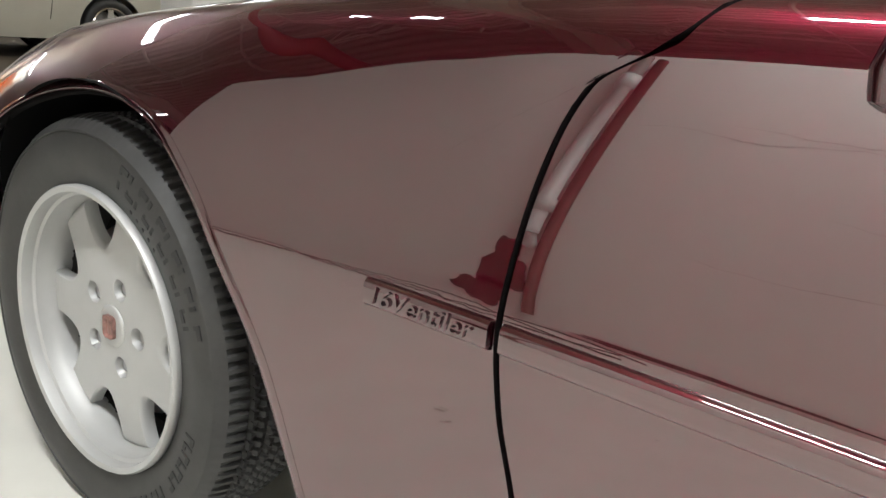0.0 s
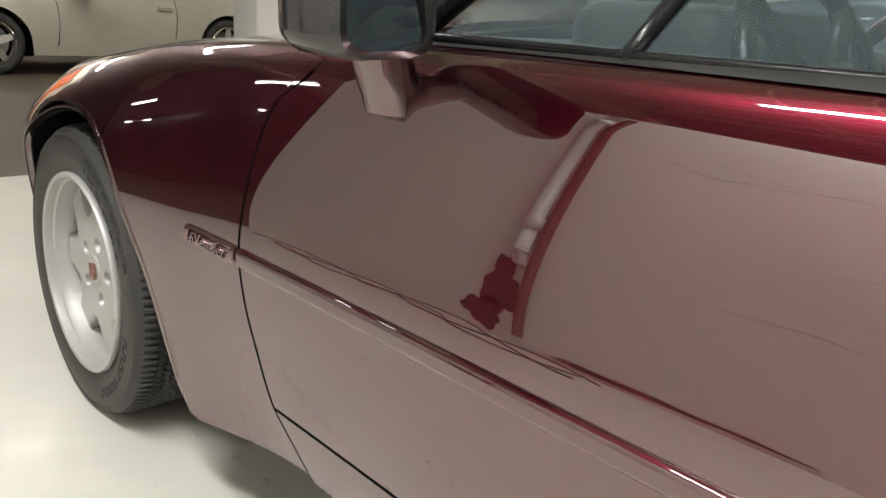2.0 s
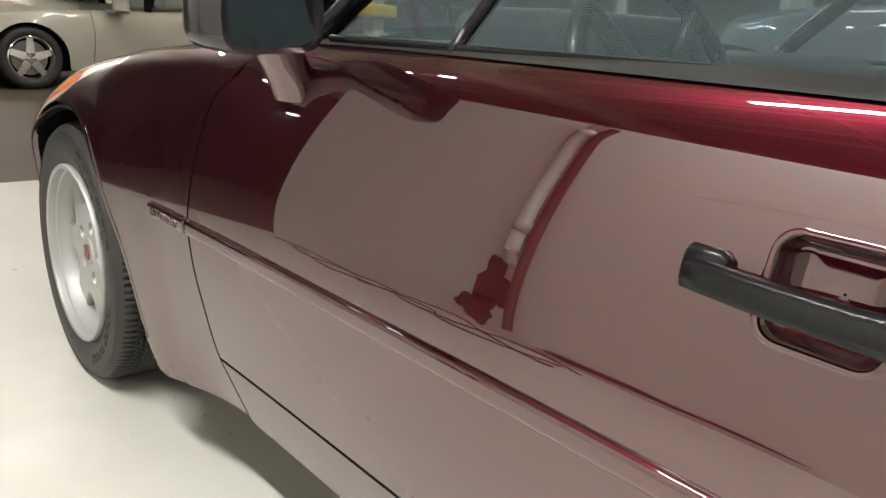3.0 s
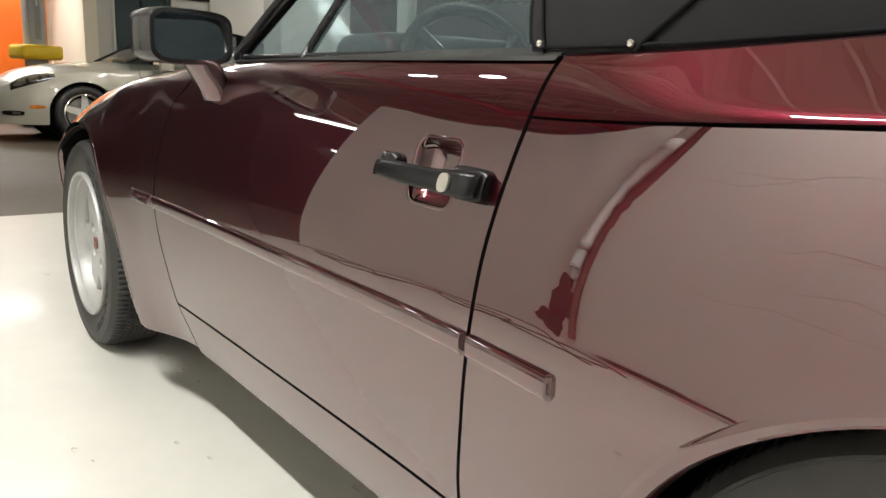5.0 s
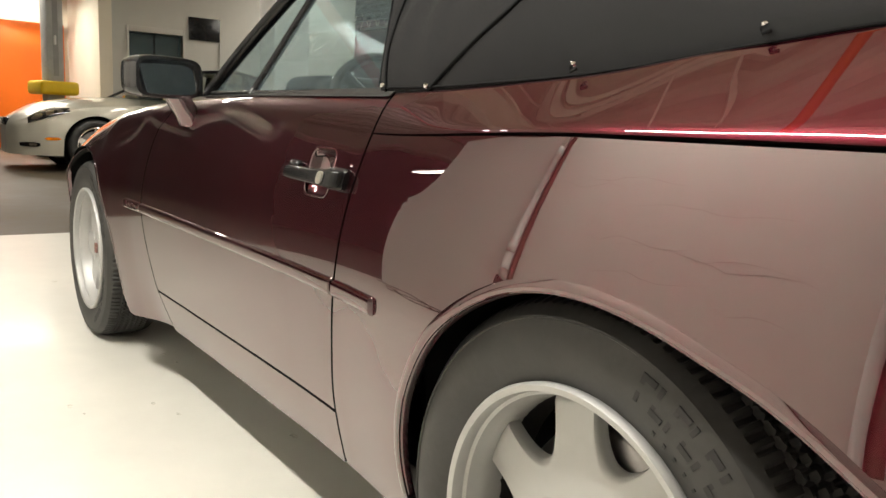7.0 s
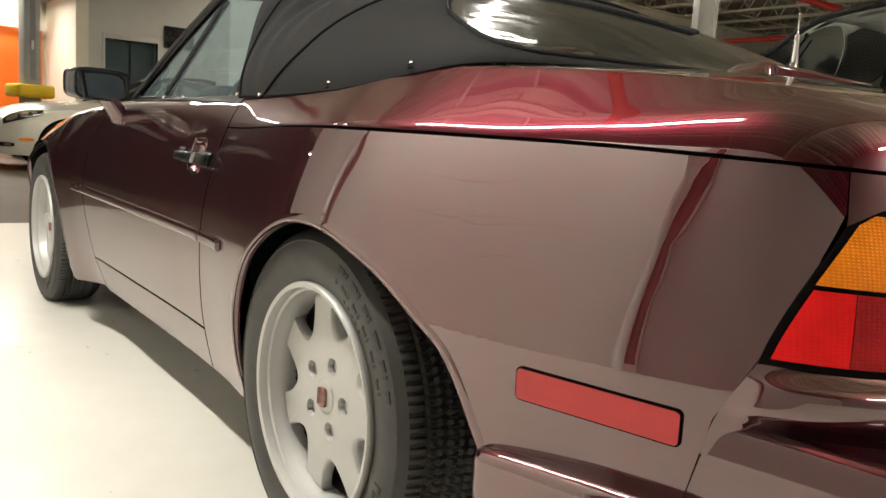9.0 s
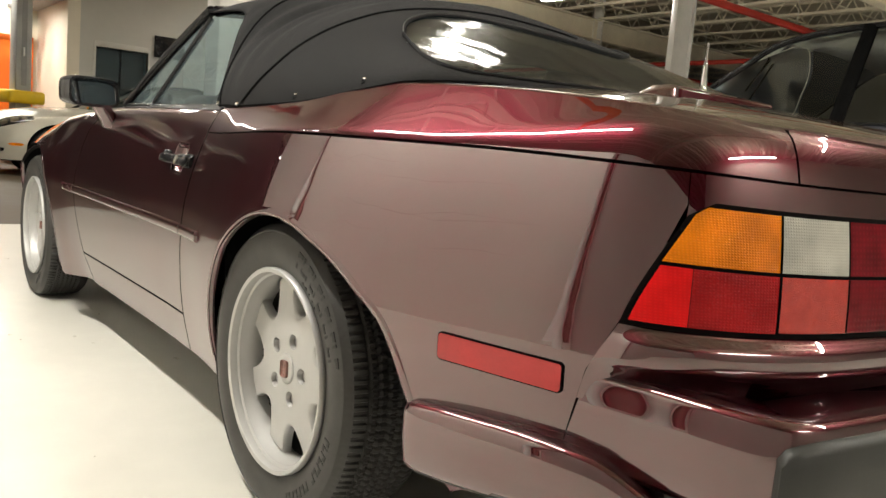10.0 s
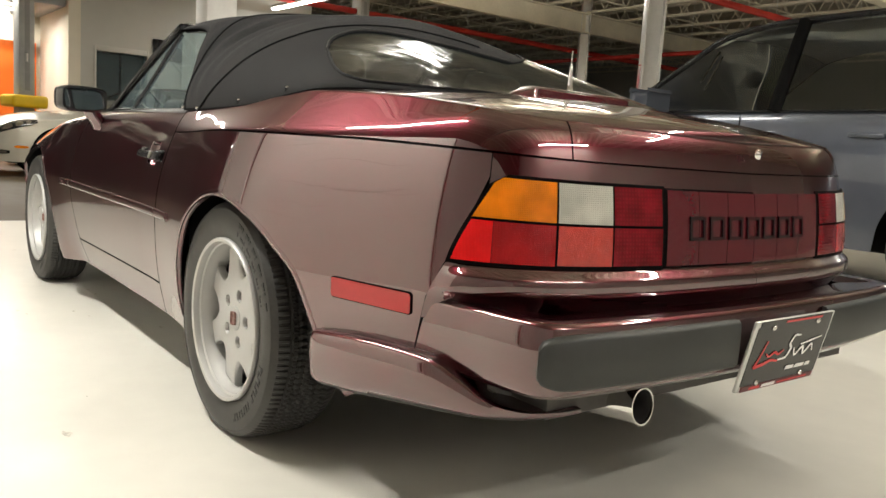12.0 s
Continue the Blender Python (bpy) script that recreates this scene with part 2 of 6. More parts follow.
def shell(u, s, off=0.0):
    """The body's outer skin. u runs along the plan, s up the side (up to 0.8) and on over the top to the middle (1.6)."""
    u, s = np.broadcast_arrays(np.asarray(u, float), np.asarray(s, float))
    x, y = spline(PX, u), spline(PY, u)
    e = 0.01
    tx, ty = spline(PX, u + e) - spline(PX, u - e), spline(PY, u + e) - spline(PY, u - e)
    ln = np.hypot(tx, ty)
    nx, ny = -ty / ln, tx / ln
    yu, zu, yb, zb, lo = (spline(k, u) for k in (YUP, ZUP, YB, ZB, LOW))
    p = spline(BOW, u)
    t = np.clip((s - 0.54) / 0.26, 0, 1)
    tl = np.clip((0.54 - s) / 0.325, 0, 1.4)
    inset = np.where(s < 0.54, lo * tl ** 1.7, yu * t ** p)
    z = np.where(s < 0.54, s, 0.54 + t * (zu - 0.54))
    # from the shoulder over to the top edge: a bend that leaves the side along its slope
    q = np.clip((s - 0.8) / 0.08, 0, 1)
    late = spline(LATE, u)
    lean = (yb - yu) / np.maximum(zb - zu, 0.01) / (p * yu / np.maximum(zu - 0.54, 0.005))
    first = np.clip(lean, late + (1 - late) * 1.3, 6.0)
    inset = np.where(s > 0.8, yu + (yb - yu) * q, inset)
    z = np.where(s > 0.8, zu + (zb - zu) * (late * q + (1 - late) * (1 - (1 - q) ** ((first - late) / (1 - late)))), z)
    inset = inset - off
    X, Y = x + nx * inset, y + ny * inset
    # over the top: straight in towards the middle, rising
    r = np.clip((s - 0.88) / 0.72, 0, 1)
    zm = spline(ZMID, X)
    Y = np.where(s > 0.88, Y + (MID - Y) * r, Y)
    z = np.where(s > 0.88, zb + (zm - zb) * (1 - (1 - r) ** 2.2), z)
    return np.stack([X, Y, z], -1)


def normals(P):
    a = np.gradient(P, axis=0)
    b = np.gradient(P, axis=1)
    n = np.cross(a, b)
    return n / (np.linalg.norm(n, axis=-1, keepdims=True) + 1e-9)


def skin_normals(U, S):
    e = 0.002
    n = np.cross(shell(U + e, S) - shell(U - e, S), shell(U, S + e) - shell(U, S - e))
    return n / (np.linalg.norm(n, axis=-1, keepdims=True) + 1e-12)


def panel_bm(U, S, flange="udlr", depth=0.014, off=0.0, bm=None, keep=None):
    """A body panel over grids of u and s, its edges turned inwards (u: last row of s, d: first, l: first of u, r: last)."""
    P = shell(U, S, off)
    N = skin_normals(U, S) if np.ndim(off) == 0 else normals(P)
    if N[P.shape[0] // 2, P.shape[1] // 2] @ (P[P.shape[0] // 2, P.shape[1] // 2] - np.array([1.3, MID, 0.4])) > 0:
        N = -N
    bm = bmesh.new()
    lay = [bm.verts.layers.float.new(k) for k in ("nx", "ny", "nz")]
    n, m = P.shape[:2]
    vs = [[bm.verts.new(P[i, j]) for j in range(m)] for i in range(n)]
    for i in range(n):
        for j in range(m):
            v = vs[i][j]
            v[lay[0]], v[lay[1]], v[lay[2]] = -N[i, j]
    for i in range(n - 1):
        for j in range(m - 1):
            if keep is None or keep[i, j]:
                bm.faces.new((vs[i][j], vs[i + 1][j], vs[i + 1][j + 1], vs[i][j + 1]))
    for side in flange:
        edge = {"l": [(0, j) for j in range(m)], "r": [(n - 1, j) for j in range(m)], "d": [(i, 0) for i in range(n)], "u": [(i, m - 1) for i in range(n)]}[side]
        deep = [bm.verts.new(P[i, j] + N[i, j] * depth) for i, j in edge]
        for q in range(len(edge) - 1):
            (a, b), (c, d) = edge[q], edge[q + 1]
            f = bm.faces.new((vs[a][b], vs[c][d], deep[q + 1], deep[q]))
            f.material_index = 1
    bmesh.ops.recalc_face_normals(bm, faces=bm.faces)
    if keep is not None:
        bmesh.ops.delete(bm, geom=[v for v in bm.verts if not v.link_faces], context="VERTS")
    return bm


def lin(a, b, n):
    return np.linspace(a, b, n)


GAP = 0.0034


def gap_front(s):
    return spline([(0.20, 0.80), (0.27, 0.755), (0.295, 0.738), (0.394, 0.718), (0.465, 0.702), (0.54, 0.694), (0.62, 0.698), (0.70, 0.708), (0.76, 0.728), (0.80, 0.790), (0.835, 0.84), (0.88, 0.90)], s)


def gap_rear(s):
    return spline([(0.20, 1.812), (0.30, 1.815), (0.45, 1.842), (0.557, 1.858), (0.65, 1.866), (0.72, 1.874), (0.79, 1.882), (0.88, 1.892)], s)


def arch_panel(cu, cz, radius, edges, nr=22, dens=1.0, flange="l"):
    """A panel round a wheel arch: spokes from the arch's lip out to the panel's edge, given as (u, s) corners with points between."""
    pts = []
    for (a, b, n) in edges:
        for i in range(n):
            pts.append((a[0] + (b[0] - a[0]) * i / n, a[1] + (b[1] - a[1]) * i / n) if not callable(a) else a(i / n))
    pts.append(edges[-1][1] if not callable(edges[-1][0]) else edges[-1][0](1.0))
    out = np.array(pts)
    ang = np.arctan2(out[:, 1] - cz, out[:, 0] - cu)
    ang = np.where(ang < -1.8, ang + math.tau, ang)
    for i in range(1, len(ang)):
        ang[i] = max(ang[i], ang[i - 1] + 0.006)
    r = radius(ang)
    inner = np.stack([cu + r * np.cos(ang), cz + r * np.sin(ang)], -1)
    w = (lin(0, 1, nr) ** 1.15)[:, None, None]
    G = inner[None] * (1 - w) + out[None] * w
    return G[..., 0], G[..., 1]


# ---------------------------------------------------------------- setting
EPOXY_END = -2.48
bm = box_bm(EPOXY_END, 14, -12, 16, -0.1, 0.0)
tagged(part("floor", bm, FLOORM, smooth=False), "glossy white epoxy garage floor with small chips", "floor", kind="structure")
bm = box_bm(-30, EPOXY_END - 0.004, -20, 30, -0.1, -0.003)
tagged(part("floor_concrete", bm, CONCRETE, smooth=False), "worn brownish concrete floor", "floor", kind="structure")
WALL_Y, WALL_END = -1.9, -2.3
# the wall's run beyond x = 2.79 is a darker grey
bm = box_bm(2.79, 9, WALL_Y - 0.2, WALL_Y, 0, 2.20)
tagged(part("wall_near_grey", bm, mat("dull_grey_wall", (0.40, 0.365, 0.345), 0.65, var=0.08, scale=1.2, bump=0.1, bscale=40), smooth=False), "garage wall past the second pipe, in a darker grey", "wall", kind="structure")
bm = box_bm(WALL_END, 2.786, WALL_Y - 0.2, WALL_Y, 0, 2.20)
tagged(part("wall_near", bm, WALLM, smooth=False), "plain white painted garage wall", "wall", kind="structure")
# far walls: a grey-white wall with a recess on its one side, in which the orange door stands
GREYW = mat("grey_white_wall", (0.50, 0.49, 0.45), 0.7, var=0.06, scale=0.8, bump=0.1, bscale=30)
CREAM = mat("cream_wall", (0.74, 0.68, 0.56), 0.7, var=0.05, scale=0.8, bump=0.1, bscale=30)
# near black: the unlit part of the garage is put into the wall's colour
DIMW = mat("unlit_wall", (0.04, 0.038, 0.036), 0.8, var=0.15, scale=0.7)
BEIGEW = mat("beige_wall", (0.36, 0.335, 0.31), 0.7, var=0.08, scale=0.8, bump=0.1, bscale=30)
FX = -10.8
# wall_room_back: the unlit room behind the window, as a near-black sheet
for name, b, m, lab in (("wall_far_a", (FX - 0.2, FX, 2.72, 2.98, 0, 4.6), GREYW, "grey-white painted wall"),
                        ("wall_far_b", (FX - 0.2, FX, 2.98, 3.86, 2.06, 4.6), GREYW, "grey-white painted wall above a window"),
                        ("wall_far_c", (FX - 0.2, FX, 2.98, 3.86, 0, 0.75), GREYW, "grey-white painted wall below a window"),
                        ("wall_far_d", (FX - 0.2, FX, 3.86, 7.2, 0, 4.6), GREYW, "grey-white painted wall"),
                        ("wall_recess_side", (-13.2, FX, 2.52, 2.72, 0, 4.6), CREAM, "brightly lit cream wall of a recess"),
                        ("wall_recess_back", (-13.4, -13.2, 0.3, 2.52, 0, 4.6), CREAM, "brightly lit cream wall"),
                        ("wall_recess_end", (-13.4, -13.2, -12, 0.296, 0, 4.6), DIMW, "wall beside the recess, near black in place of shade"),
                        ("wall_room_back", (-14.2, -14.0, 2.72, 7.2, 0, 3.0), DARK, "near-black backing that stands for the unlit room behind a window"),
                        ("wall_deep", (-24.2, -24, -20, 24, 0, 4.6), DIMW, "far wall, near black in place of unlit distance"),
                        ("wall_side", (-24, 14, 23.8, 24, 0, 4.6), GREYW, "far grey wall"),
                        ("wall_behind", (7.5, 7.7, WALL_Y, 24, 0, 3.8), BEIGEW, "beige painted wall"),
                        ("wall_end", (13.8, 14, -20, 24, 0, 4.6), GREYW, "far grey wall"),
                        ("wall_front", (-24, 14, -20.2, -20, 0, 4.6), DIMW, "far wall, near black in place of unlit distance")):
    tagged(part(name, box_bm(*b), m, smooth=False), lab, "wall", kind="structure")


# ---------------------------------------------------------------- car body
car = thing("convertible", "dark maroon metallic convertible with closed black canvas soft top", "car", at=pose(0, 0, 0))


def grid(u0, u1, s0, s1, nu, ns):
    """Grids of u and s; each bound a number or a function of the other's place (0..1)."""
    a, b = np.meshgrid(lin(0, 1, nu), lin(0, 1, ns), indexing="ij")
    S = s0 + (s1 - s0) * b
    U0 = u0(S) if callable(u0) else u0
    U1 = u1(S) if callable(u1) else u1
    return U0 + (U1 - U0) * a, S


def arch_front(a):
    return spline([(-16, 0.505), (-9, 0.45), (11, 0.40), (33, 0.377), (44, 0.384), (64, 0.392), (90, 0.385), (130, 0.378), (170, 0.355), (205, 0.36)], np.degrees(a))


def arch_rear(a):
    return spline([(-8, 0.58), (-1, 0.50), (11, 0.462), (26, 0.436), (35, 0.405), (47, 0.376), (60, 0.350), (75, 0.334), (97, 0.322), (123, 0.316), (147, 0.320), (166, 0.332), (184, 0.343), (205, 0.345)], np.degrees(a))


# front wing
g = GAP
edges = [((0.505, 0.175), (gap_front(0.205) - g, 0.205), 8),
         (lambda t: (gap_front(0.205 + t * 0.675) - g, 0.205 + t * 0.675), None, 44),
         ((0.90 - g, 0.88), (-0.72, 0.88), 40), ((-0.72, 0.88), (-0.72, 0.20), 30), ((-0.72, 0.20), (-0.36, 0.20), 8)]
U, S = arch_panel(0, 0.31, arch_front, edges, nr=26)
front_wing = part("front_wing", panel_bm(U, S, "udlr"), PAINT, car)
# nose, bonnet
U, S = grid(U_NOSE, -0.726, 0.2, 0.88, 30, 24)
part("nose", panel_bm(U, S, "r"), PAINT, car)
U, S = grid(U_NOSE, 0.93, 0.8815, 1.6, 80, 24)
part("bonnet", panel_bm(U, S, "dr"), PAINT, car)
# door
U, S = grid(lambda s: gap_front(s) + g, lambda s: gap_rear(s) - g, 0.302, 0.88, 240, 170)
RECESS = (1.693, 1.785, 0.682, 0.764, 0.022)


def recess_outline(grow, n=48):
    """The rounded outline of the handle's recess as (u, s), grown by so much."""
    u0, u1, s0, s1, r = RECESS
    out = []
    for k in range(n):
        a = math.tau * k / n
        c, q = math.cos(a), math.sin(a)
        cu, cs = (u1 - r if c > 0 else u0 + r), (s1 - r if q > 0 else s0 + r)
        out.append((cu + (r + grow) * math.copysign(abs(c) ** 0.8, c), cs + (r + grow) * math.copysign(abs(q) ** 0.8, q)))
    return np.array(out)


du, ds = np.maximum(np.abs(U - 1.739) - 0.046 + 0.022, 0), np.maximum(np.abs(S - 0.723) - 0.041 + 0.022, 0)
hole = np.hypot(du, ds) < 0.022
hole = hole[:-1, :-1] | hole[1:, :-1] | hole[:-1, 1:] | hole[1:, 1:]
door = part("door", panel_bm(U, S, "udlr", keep=~hole), PAINT, car)
# sill
U, S = grid(lambda s: gap_front(s) + g, lambda s: gap_rear(s) - g, 0.195, 0.302 - 2 * g, 40, 10)
part("sill", panel_bm(U, S, "udlr"), PAINT, car)
# rear quarter
edges = [((2.95, 0.25), (3.13, 0.34), 8), ((3.13, 0.34), (3.172, 0.515), 10), ((3.172, 0.515), (3.215, 0.595), 8), ((3.215, 0.595), (3.285, 0.755), 10), ((3.285, 0.755), (3.285, 0.7985), 4),
         ((3.285, 0.7985), (gap_rear(0.7985) + g, 0.7985), 60), (lambda t: (gap_rear(0.7985 - 0.6015 * t) + g, 0.7985 - 0.6015 * t), None, 36), ((1.82, 0.197), (2.09, 0.197), 8)]
U, S = arch_panel(2.4, 0.31, arch_rear, edges, nr=26)
quarter = part("rear_quarter_panel", panel_bm(U, S, "udlr"), PAINT, car)
# upper quarter above the groove, to the boot lid
U_LID = 3.455
U, S = grid(lambda s: gap_rear(s) + g, U_LID - 0.0012, 0.8012, 0.88, 160, 24)
part("upper_quarter", panel_bm(U, S, "dlr"), PAINT, car)
U, S = grid(1.9, U_TAIL, 0.88, 1.6, 140, 30)
part("rear_deck", panel_bm(U, S, ""), PAINT, car)


def quarter_edge(s):
    return spline([(0.34, 3.13), (0.515, 3.172), (0.595, 3.215), (0.755, 3.285), (0.80, 3.285)], s)


def mirrored(bm):
    """Mirrors a bmesh to the car's far side."""
    k = bm.verts.layers.float.get("ny")
    for v in bm.verts:
        v.co.y = 2 * MID - v.co.y
        if k is not None:
            v[k] = -v[k]
    bmesh.ops.reverse_faces(bm, faces=bm.faces)
    return bm


def tail_bulge(s):
    return 0.020 * np.exp(-((s - 0.553) / 0.026) ** 4) - 0.02 * np.clip((0.52 - s) / 0.03, 0, 1)


U, S = grid(lambda s: quarter_edge(s) + 0.0016, U_TAIL, 0.47, 0.7985, 60, 80)
for k in range(2):
    bm = panel_bm(U, S, "u", off=tail_bulge(S) * np.clip((U - quarter_edge(S)) / 0.05, 0, 1))
    part("tail_panel", mirrored(bm) if k else bm, PAINT, car)
# boot lid's rear face with its overhanging lip
U, S = grid(U_LID + 0.0012, U_TAIL, 0.8012, 0.892, 50, 40)
for k in range(2):
    bm = panel_bm(U, S, "lud", off=0.0015 + 0.006 * np.clip((S - 0.862) / 0.025, 0, 1) ** 2 * (3 - 2 * np.clip((S - 0.862) / 0.025, 0, 1)))
    part("boot_lid_face", mirrored(bm) if k else bm, PAINT, car)
# near-black sheets added behind the gaps, in place of the shade inside
U, S = grid(-0.5, U_TAIL, 0.70, 0.87, 60, 6)
part("gap_backing", panel_bm(U, S, "", off=-0.032), DARK, car)
U, S = grid(0.55, 2.0, 0.2, 0.71, 20, 8)
part("gap_backing", panel_bm(U, S, "", off=-0.032), DARK, car)
# the far side, mirrored whole
U, S = grid(U_NOSE, 3.28, 0.2, 0.88, 90, 24)
part("far_side", mirrored(panel_bm(U, S, "")), PAINT, car)
U, S = grid(U_NOSE, U_TAIL, 0.88, 1.6, 90, 12)
part("far_bonnet", mirrored(panel_bm(U, S, "", keep=U[:-1, :-1] <= 0.85)), PAINT, car)
part("far_rear_top", mirrored(panel_bm(U, S, "", keep=U[:-1, :-1] >= 1.95)), PAINT, car)


# rolled lips of the wheel arches
for cu, cz, radius, lo, hi, owner in ((0, 0.31, arch_front, -8, 196, front_wing), (2.4, 0.31, arch_rear, 5, 190, quarter)):
    a = np.radians(lin(lo, hi, 90))
    rows = []
    for d, o in ((0.016, 0.0002), (0.011, 0.0016), (0.005, 0.0016), (0.001, -0.0005), (-0.0015, -0.006), (-0.002, -0.014)):
        rows.append(shell(cu + (radius(a) + d) * np.cos(a), cz + (radius(a) + d) * np.sin(a), o))
    part("arch_lip", sheet_bm(np.array(rows)), PAINT, owner)


# ---------------------------------------------------------------- wheels
LETTERING = mat("dark_moulded_rubber", (0.022, 0.021, 0.021), 0.65, var=0.2, scale=20)
# barrel behind the spokes: the shade in the pockets is put into its colour
DARKBARREL = mat("shaded_barrel", (0.035, 0.034, 0.033), 0.6, 0.3, var=0.3, scale=20)


def wheel(name, x, y, wide, turn):
    w = thing_part(name, x, y)
    h = wide
    prof = [(0.206, 0.028), (0.211, 0.020), (0.222, 0.016), (0.236, 0.011), (0.252, 0.007), (0.268, 0.006), (0.282, 0.008), (0.2915, 0.0108), (0.293, 0.0085), (0.2955, 0.0095), (0.303, 0.018), (0.309, 0.024), (0.313, 0.034),
            (0.3145, 0.040), (0.316, 0.046), (0.316, 0.050), (0.309, 0.052), (0.309, 0.056), (0.3165, 0.058)]
    n = 5
    for i in range(n):
        a, b = 0.058 + (h - 0.116) * i / n, 0.058 + (h - 0.116) * (i + 1) / n
        prof += [(0.3165, a + 0.002), (0.3165, b - 0.010), (0.309, b - 0.008), (0.309, b - 0.002)]
    prof += [(0.316, h - 0.05), (0.309, h - 0.024), (0.294, h - 0.008), (0.268, h), (0.23, h - 0.02)]

    def bmp(a, j):
        t = (a * 120 / math.tau) % 1
        if 11 <= j <= 15 and t < 0.34:
            return (-0.001, -0.0035, -0.0055, -0.0055, -0.0055)[j - 11]
        if j >= 18 and (a * 120 / math.tau + 0.3 * (j % 4 > 1) + (j - 18) * 0.06) % 1 < 0.34:
            return -0.005
        return 0.0
    tyre = part("tyre", clean(lathe_bm(prof, 720, bump=bmp)), RUBBER, w, "black rubber road tyre with moulded lettering", sharp=0.42)
    # raised bars that stand for the moulded lettering
    for a0, n, r0, r1, wd in ((70, 11, 0.250, 0.284, 4.0), (-14, 7, 0.250, 0.270, 2.6), (-43, 7, 0.250, 0.270, 2.6), (62, 5, 0.232, 0.237, 3.0)):
        for i in range(n):
            a = math.radians(a0 - i * (wd + 1.0))
            b = math.radians(a0 - i * (wd + 1.0) - wd)
            bm = bmesh.new()
            for q in range(2 if r1 - r0 > 0.01 else 1):
                c0, c1 = (a, a + (b - a) * 0.3) if q == 0 else (a, b)
                s0, s1 = (r0, r1) if q == 0 else ((r0, r0 + 0.007) if i % 2 else (r1 - 0.007, r1))
                ring = [(s0, c0), (s1, c0), (s1, c1), (s0, c1)]
                lo = [bm.verts.new((r * math.cos(t), 0.013, r * math.sin(t))) for r, t in ring]
                hi = [bm.verts.new((r * math.cos(t), float(np.interp(r, [0.222, 0.236, 0.252, 0.268, 0.282], [0.016, 0.011, 0.007, 0.006, 0.008])) - 0.0013, r * math.sin(t))) for r, t in ring]
                bm.faces.new(hi)
                for e in range(4):
                    bm.faces.new((lo[e], lo[(e + 1) % 4], hi[(e + 1) % 4], hi[e]))
            part("moulded_bar", clean(bm), LETTERING, tyre, smooth=False)
    # rim: rolled lip and barrel
    lip = [(0.1945, 0.085), (0.1945, 0.052), (0.1975, 0.046), (0.200, 0.027), (0.2045, 0.024), (0.2050, 0.013), (0.2065, 0.007), (0.2145, 0.005), (0.2175, 0.009), (0.217, 0.018), (0.210, 0.024)]
    rim = part("rim", clean(lathe_bm(lip, 96)), SILVER, w, "silver painted seven-spoke alloy rim")
    part("barrel", lathe_bm([(0.195, 0.075), (0.190, 0.20), (0.0001, 0.205)], 64), DARKBARREL, w)
    # face: flat spokes with seven pockets cut in from the rim
    N, K = 504, 56
    P = np.zeros((N, K, 3))
    wall = np.zeros((N, 5, 3))
    for i in range(N):
        a = i * math.tau / N
        f = (((a - math.radians(turn)) * 7 / math.tau + 0.5) % 1 - 0.5) * 2
        fw = 0.60
        t = abs(f) / fw
        if t < 1:
            ro = 0.1945 - 0.071 * (1 - t ** 2.2) ** 0.5
        else:
            ro = 0.196
        for j in range(K):
            r = 0.030 + (ro - 0.030) * j / (K - 1)
            d = 0.046 + 0.010 * max(0, (r - 0.06) / 0.14) ** 2 + (0.006 * max(0, 1 - (ro - r) / 0.010) ** 2)
            for q in range(5):
                b = math.radians(72 * q)
                h = math.hypot(r * math.cos(a) - 0.065 * math.cos(b), r * math.sin(a) - 0.065 * math.sin(b))
                sink = min(1, max(0, (0.0165 - h) / 0.003))
                d += 0.016 * sink * sink * (3 - 2 * sink)
            P[i, j] = (r * math.cos(a), d, r * math.sin(a))
        for j in range(5):
            q = j / 4
            r = ro + 0.002 * q
            wall[i, j] = (r * math.cos(a), P[i, K - 1, 1] + 0.016 * q, r * math.sin(a))
    face = sheet_bm(P, close_u=True)
    sheet_bm(wall, face, close_u=True)
    part("wheel_face", clean(face), SILVER, rim)
    cap = [(0.0001, 0.0425), (0.026, 0.0425), (0.0315, 0.0435), (0.033, 0.0455), (0.033, 0.052)]
    c = part("centre_cap", clean(lathe_bm(cap, 40)), SILVER, rim, "round silver centre cap with a small crest")
    bm = box_bm(-0.014, 0.014, 0.0415, 0.043, -0.018, 0.018, 0.006)
    part("crest", bm, mat("crest_red_gold", (0.24, 0.13, 0.11), 0.3, 0.3, var=0.8, scale=90), c, "worn red and gold crest")
    for k in range(5):
        a = math.radians(72 * k)
        px, pz = 0.065 * math.cos(a), 0.065 * math.sin(a)
        nut = [(0.0001, 0.054), (0.0085, 0.054), (0.0105, 0.056), (0.011, 0.066)]
        bm = lathe_bm(nut, 24 if k else 6)
        bmesh.ops.translate(bm, verts=bm.verts, vec=(px, 0, pz))
        part("lug_nut", bm, STEEL if k == 0 else DARKSILVER, rim)
    # brake behind the pockets
    disc = [(0.02, 0.085), (0.145, 0.085), (0.150, 0.09), (0.150, 0.11), (0.02, 0.11)]
    part("brake_disc", clean(lathe_bm(disc, 64)), STEEL, w)
    hub = [(0.0001, 0.10), (0.192, 0.13), (0.192, 0.16)]
    part("brake_backing", clean(lathe_bm(hub, 48)), DARK, w)
    return w


# darker copy of the wheel silver: the lug wells' shade is in its colour
DARKSILVER = mat("shaded_silver", (0.30, 0.30, 0.31), 0.4, 0.7, var=0.1)


def thing_part(name, x, y):
    ob = new(name)
    ob.empty_display_size = 0.05
    ob.location = (x, y, 0.309)
    ob.parent = car
    return ob


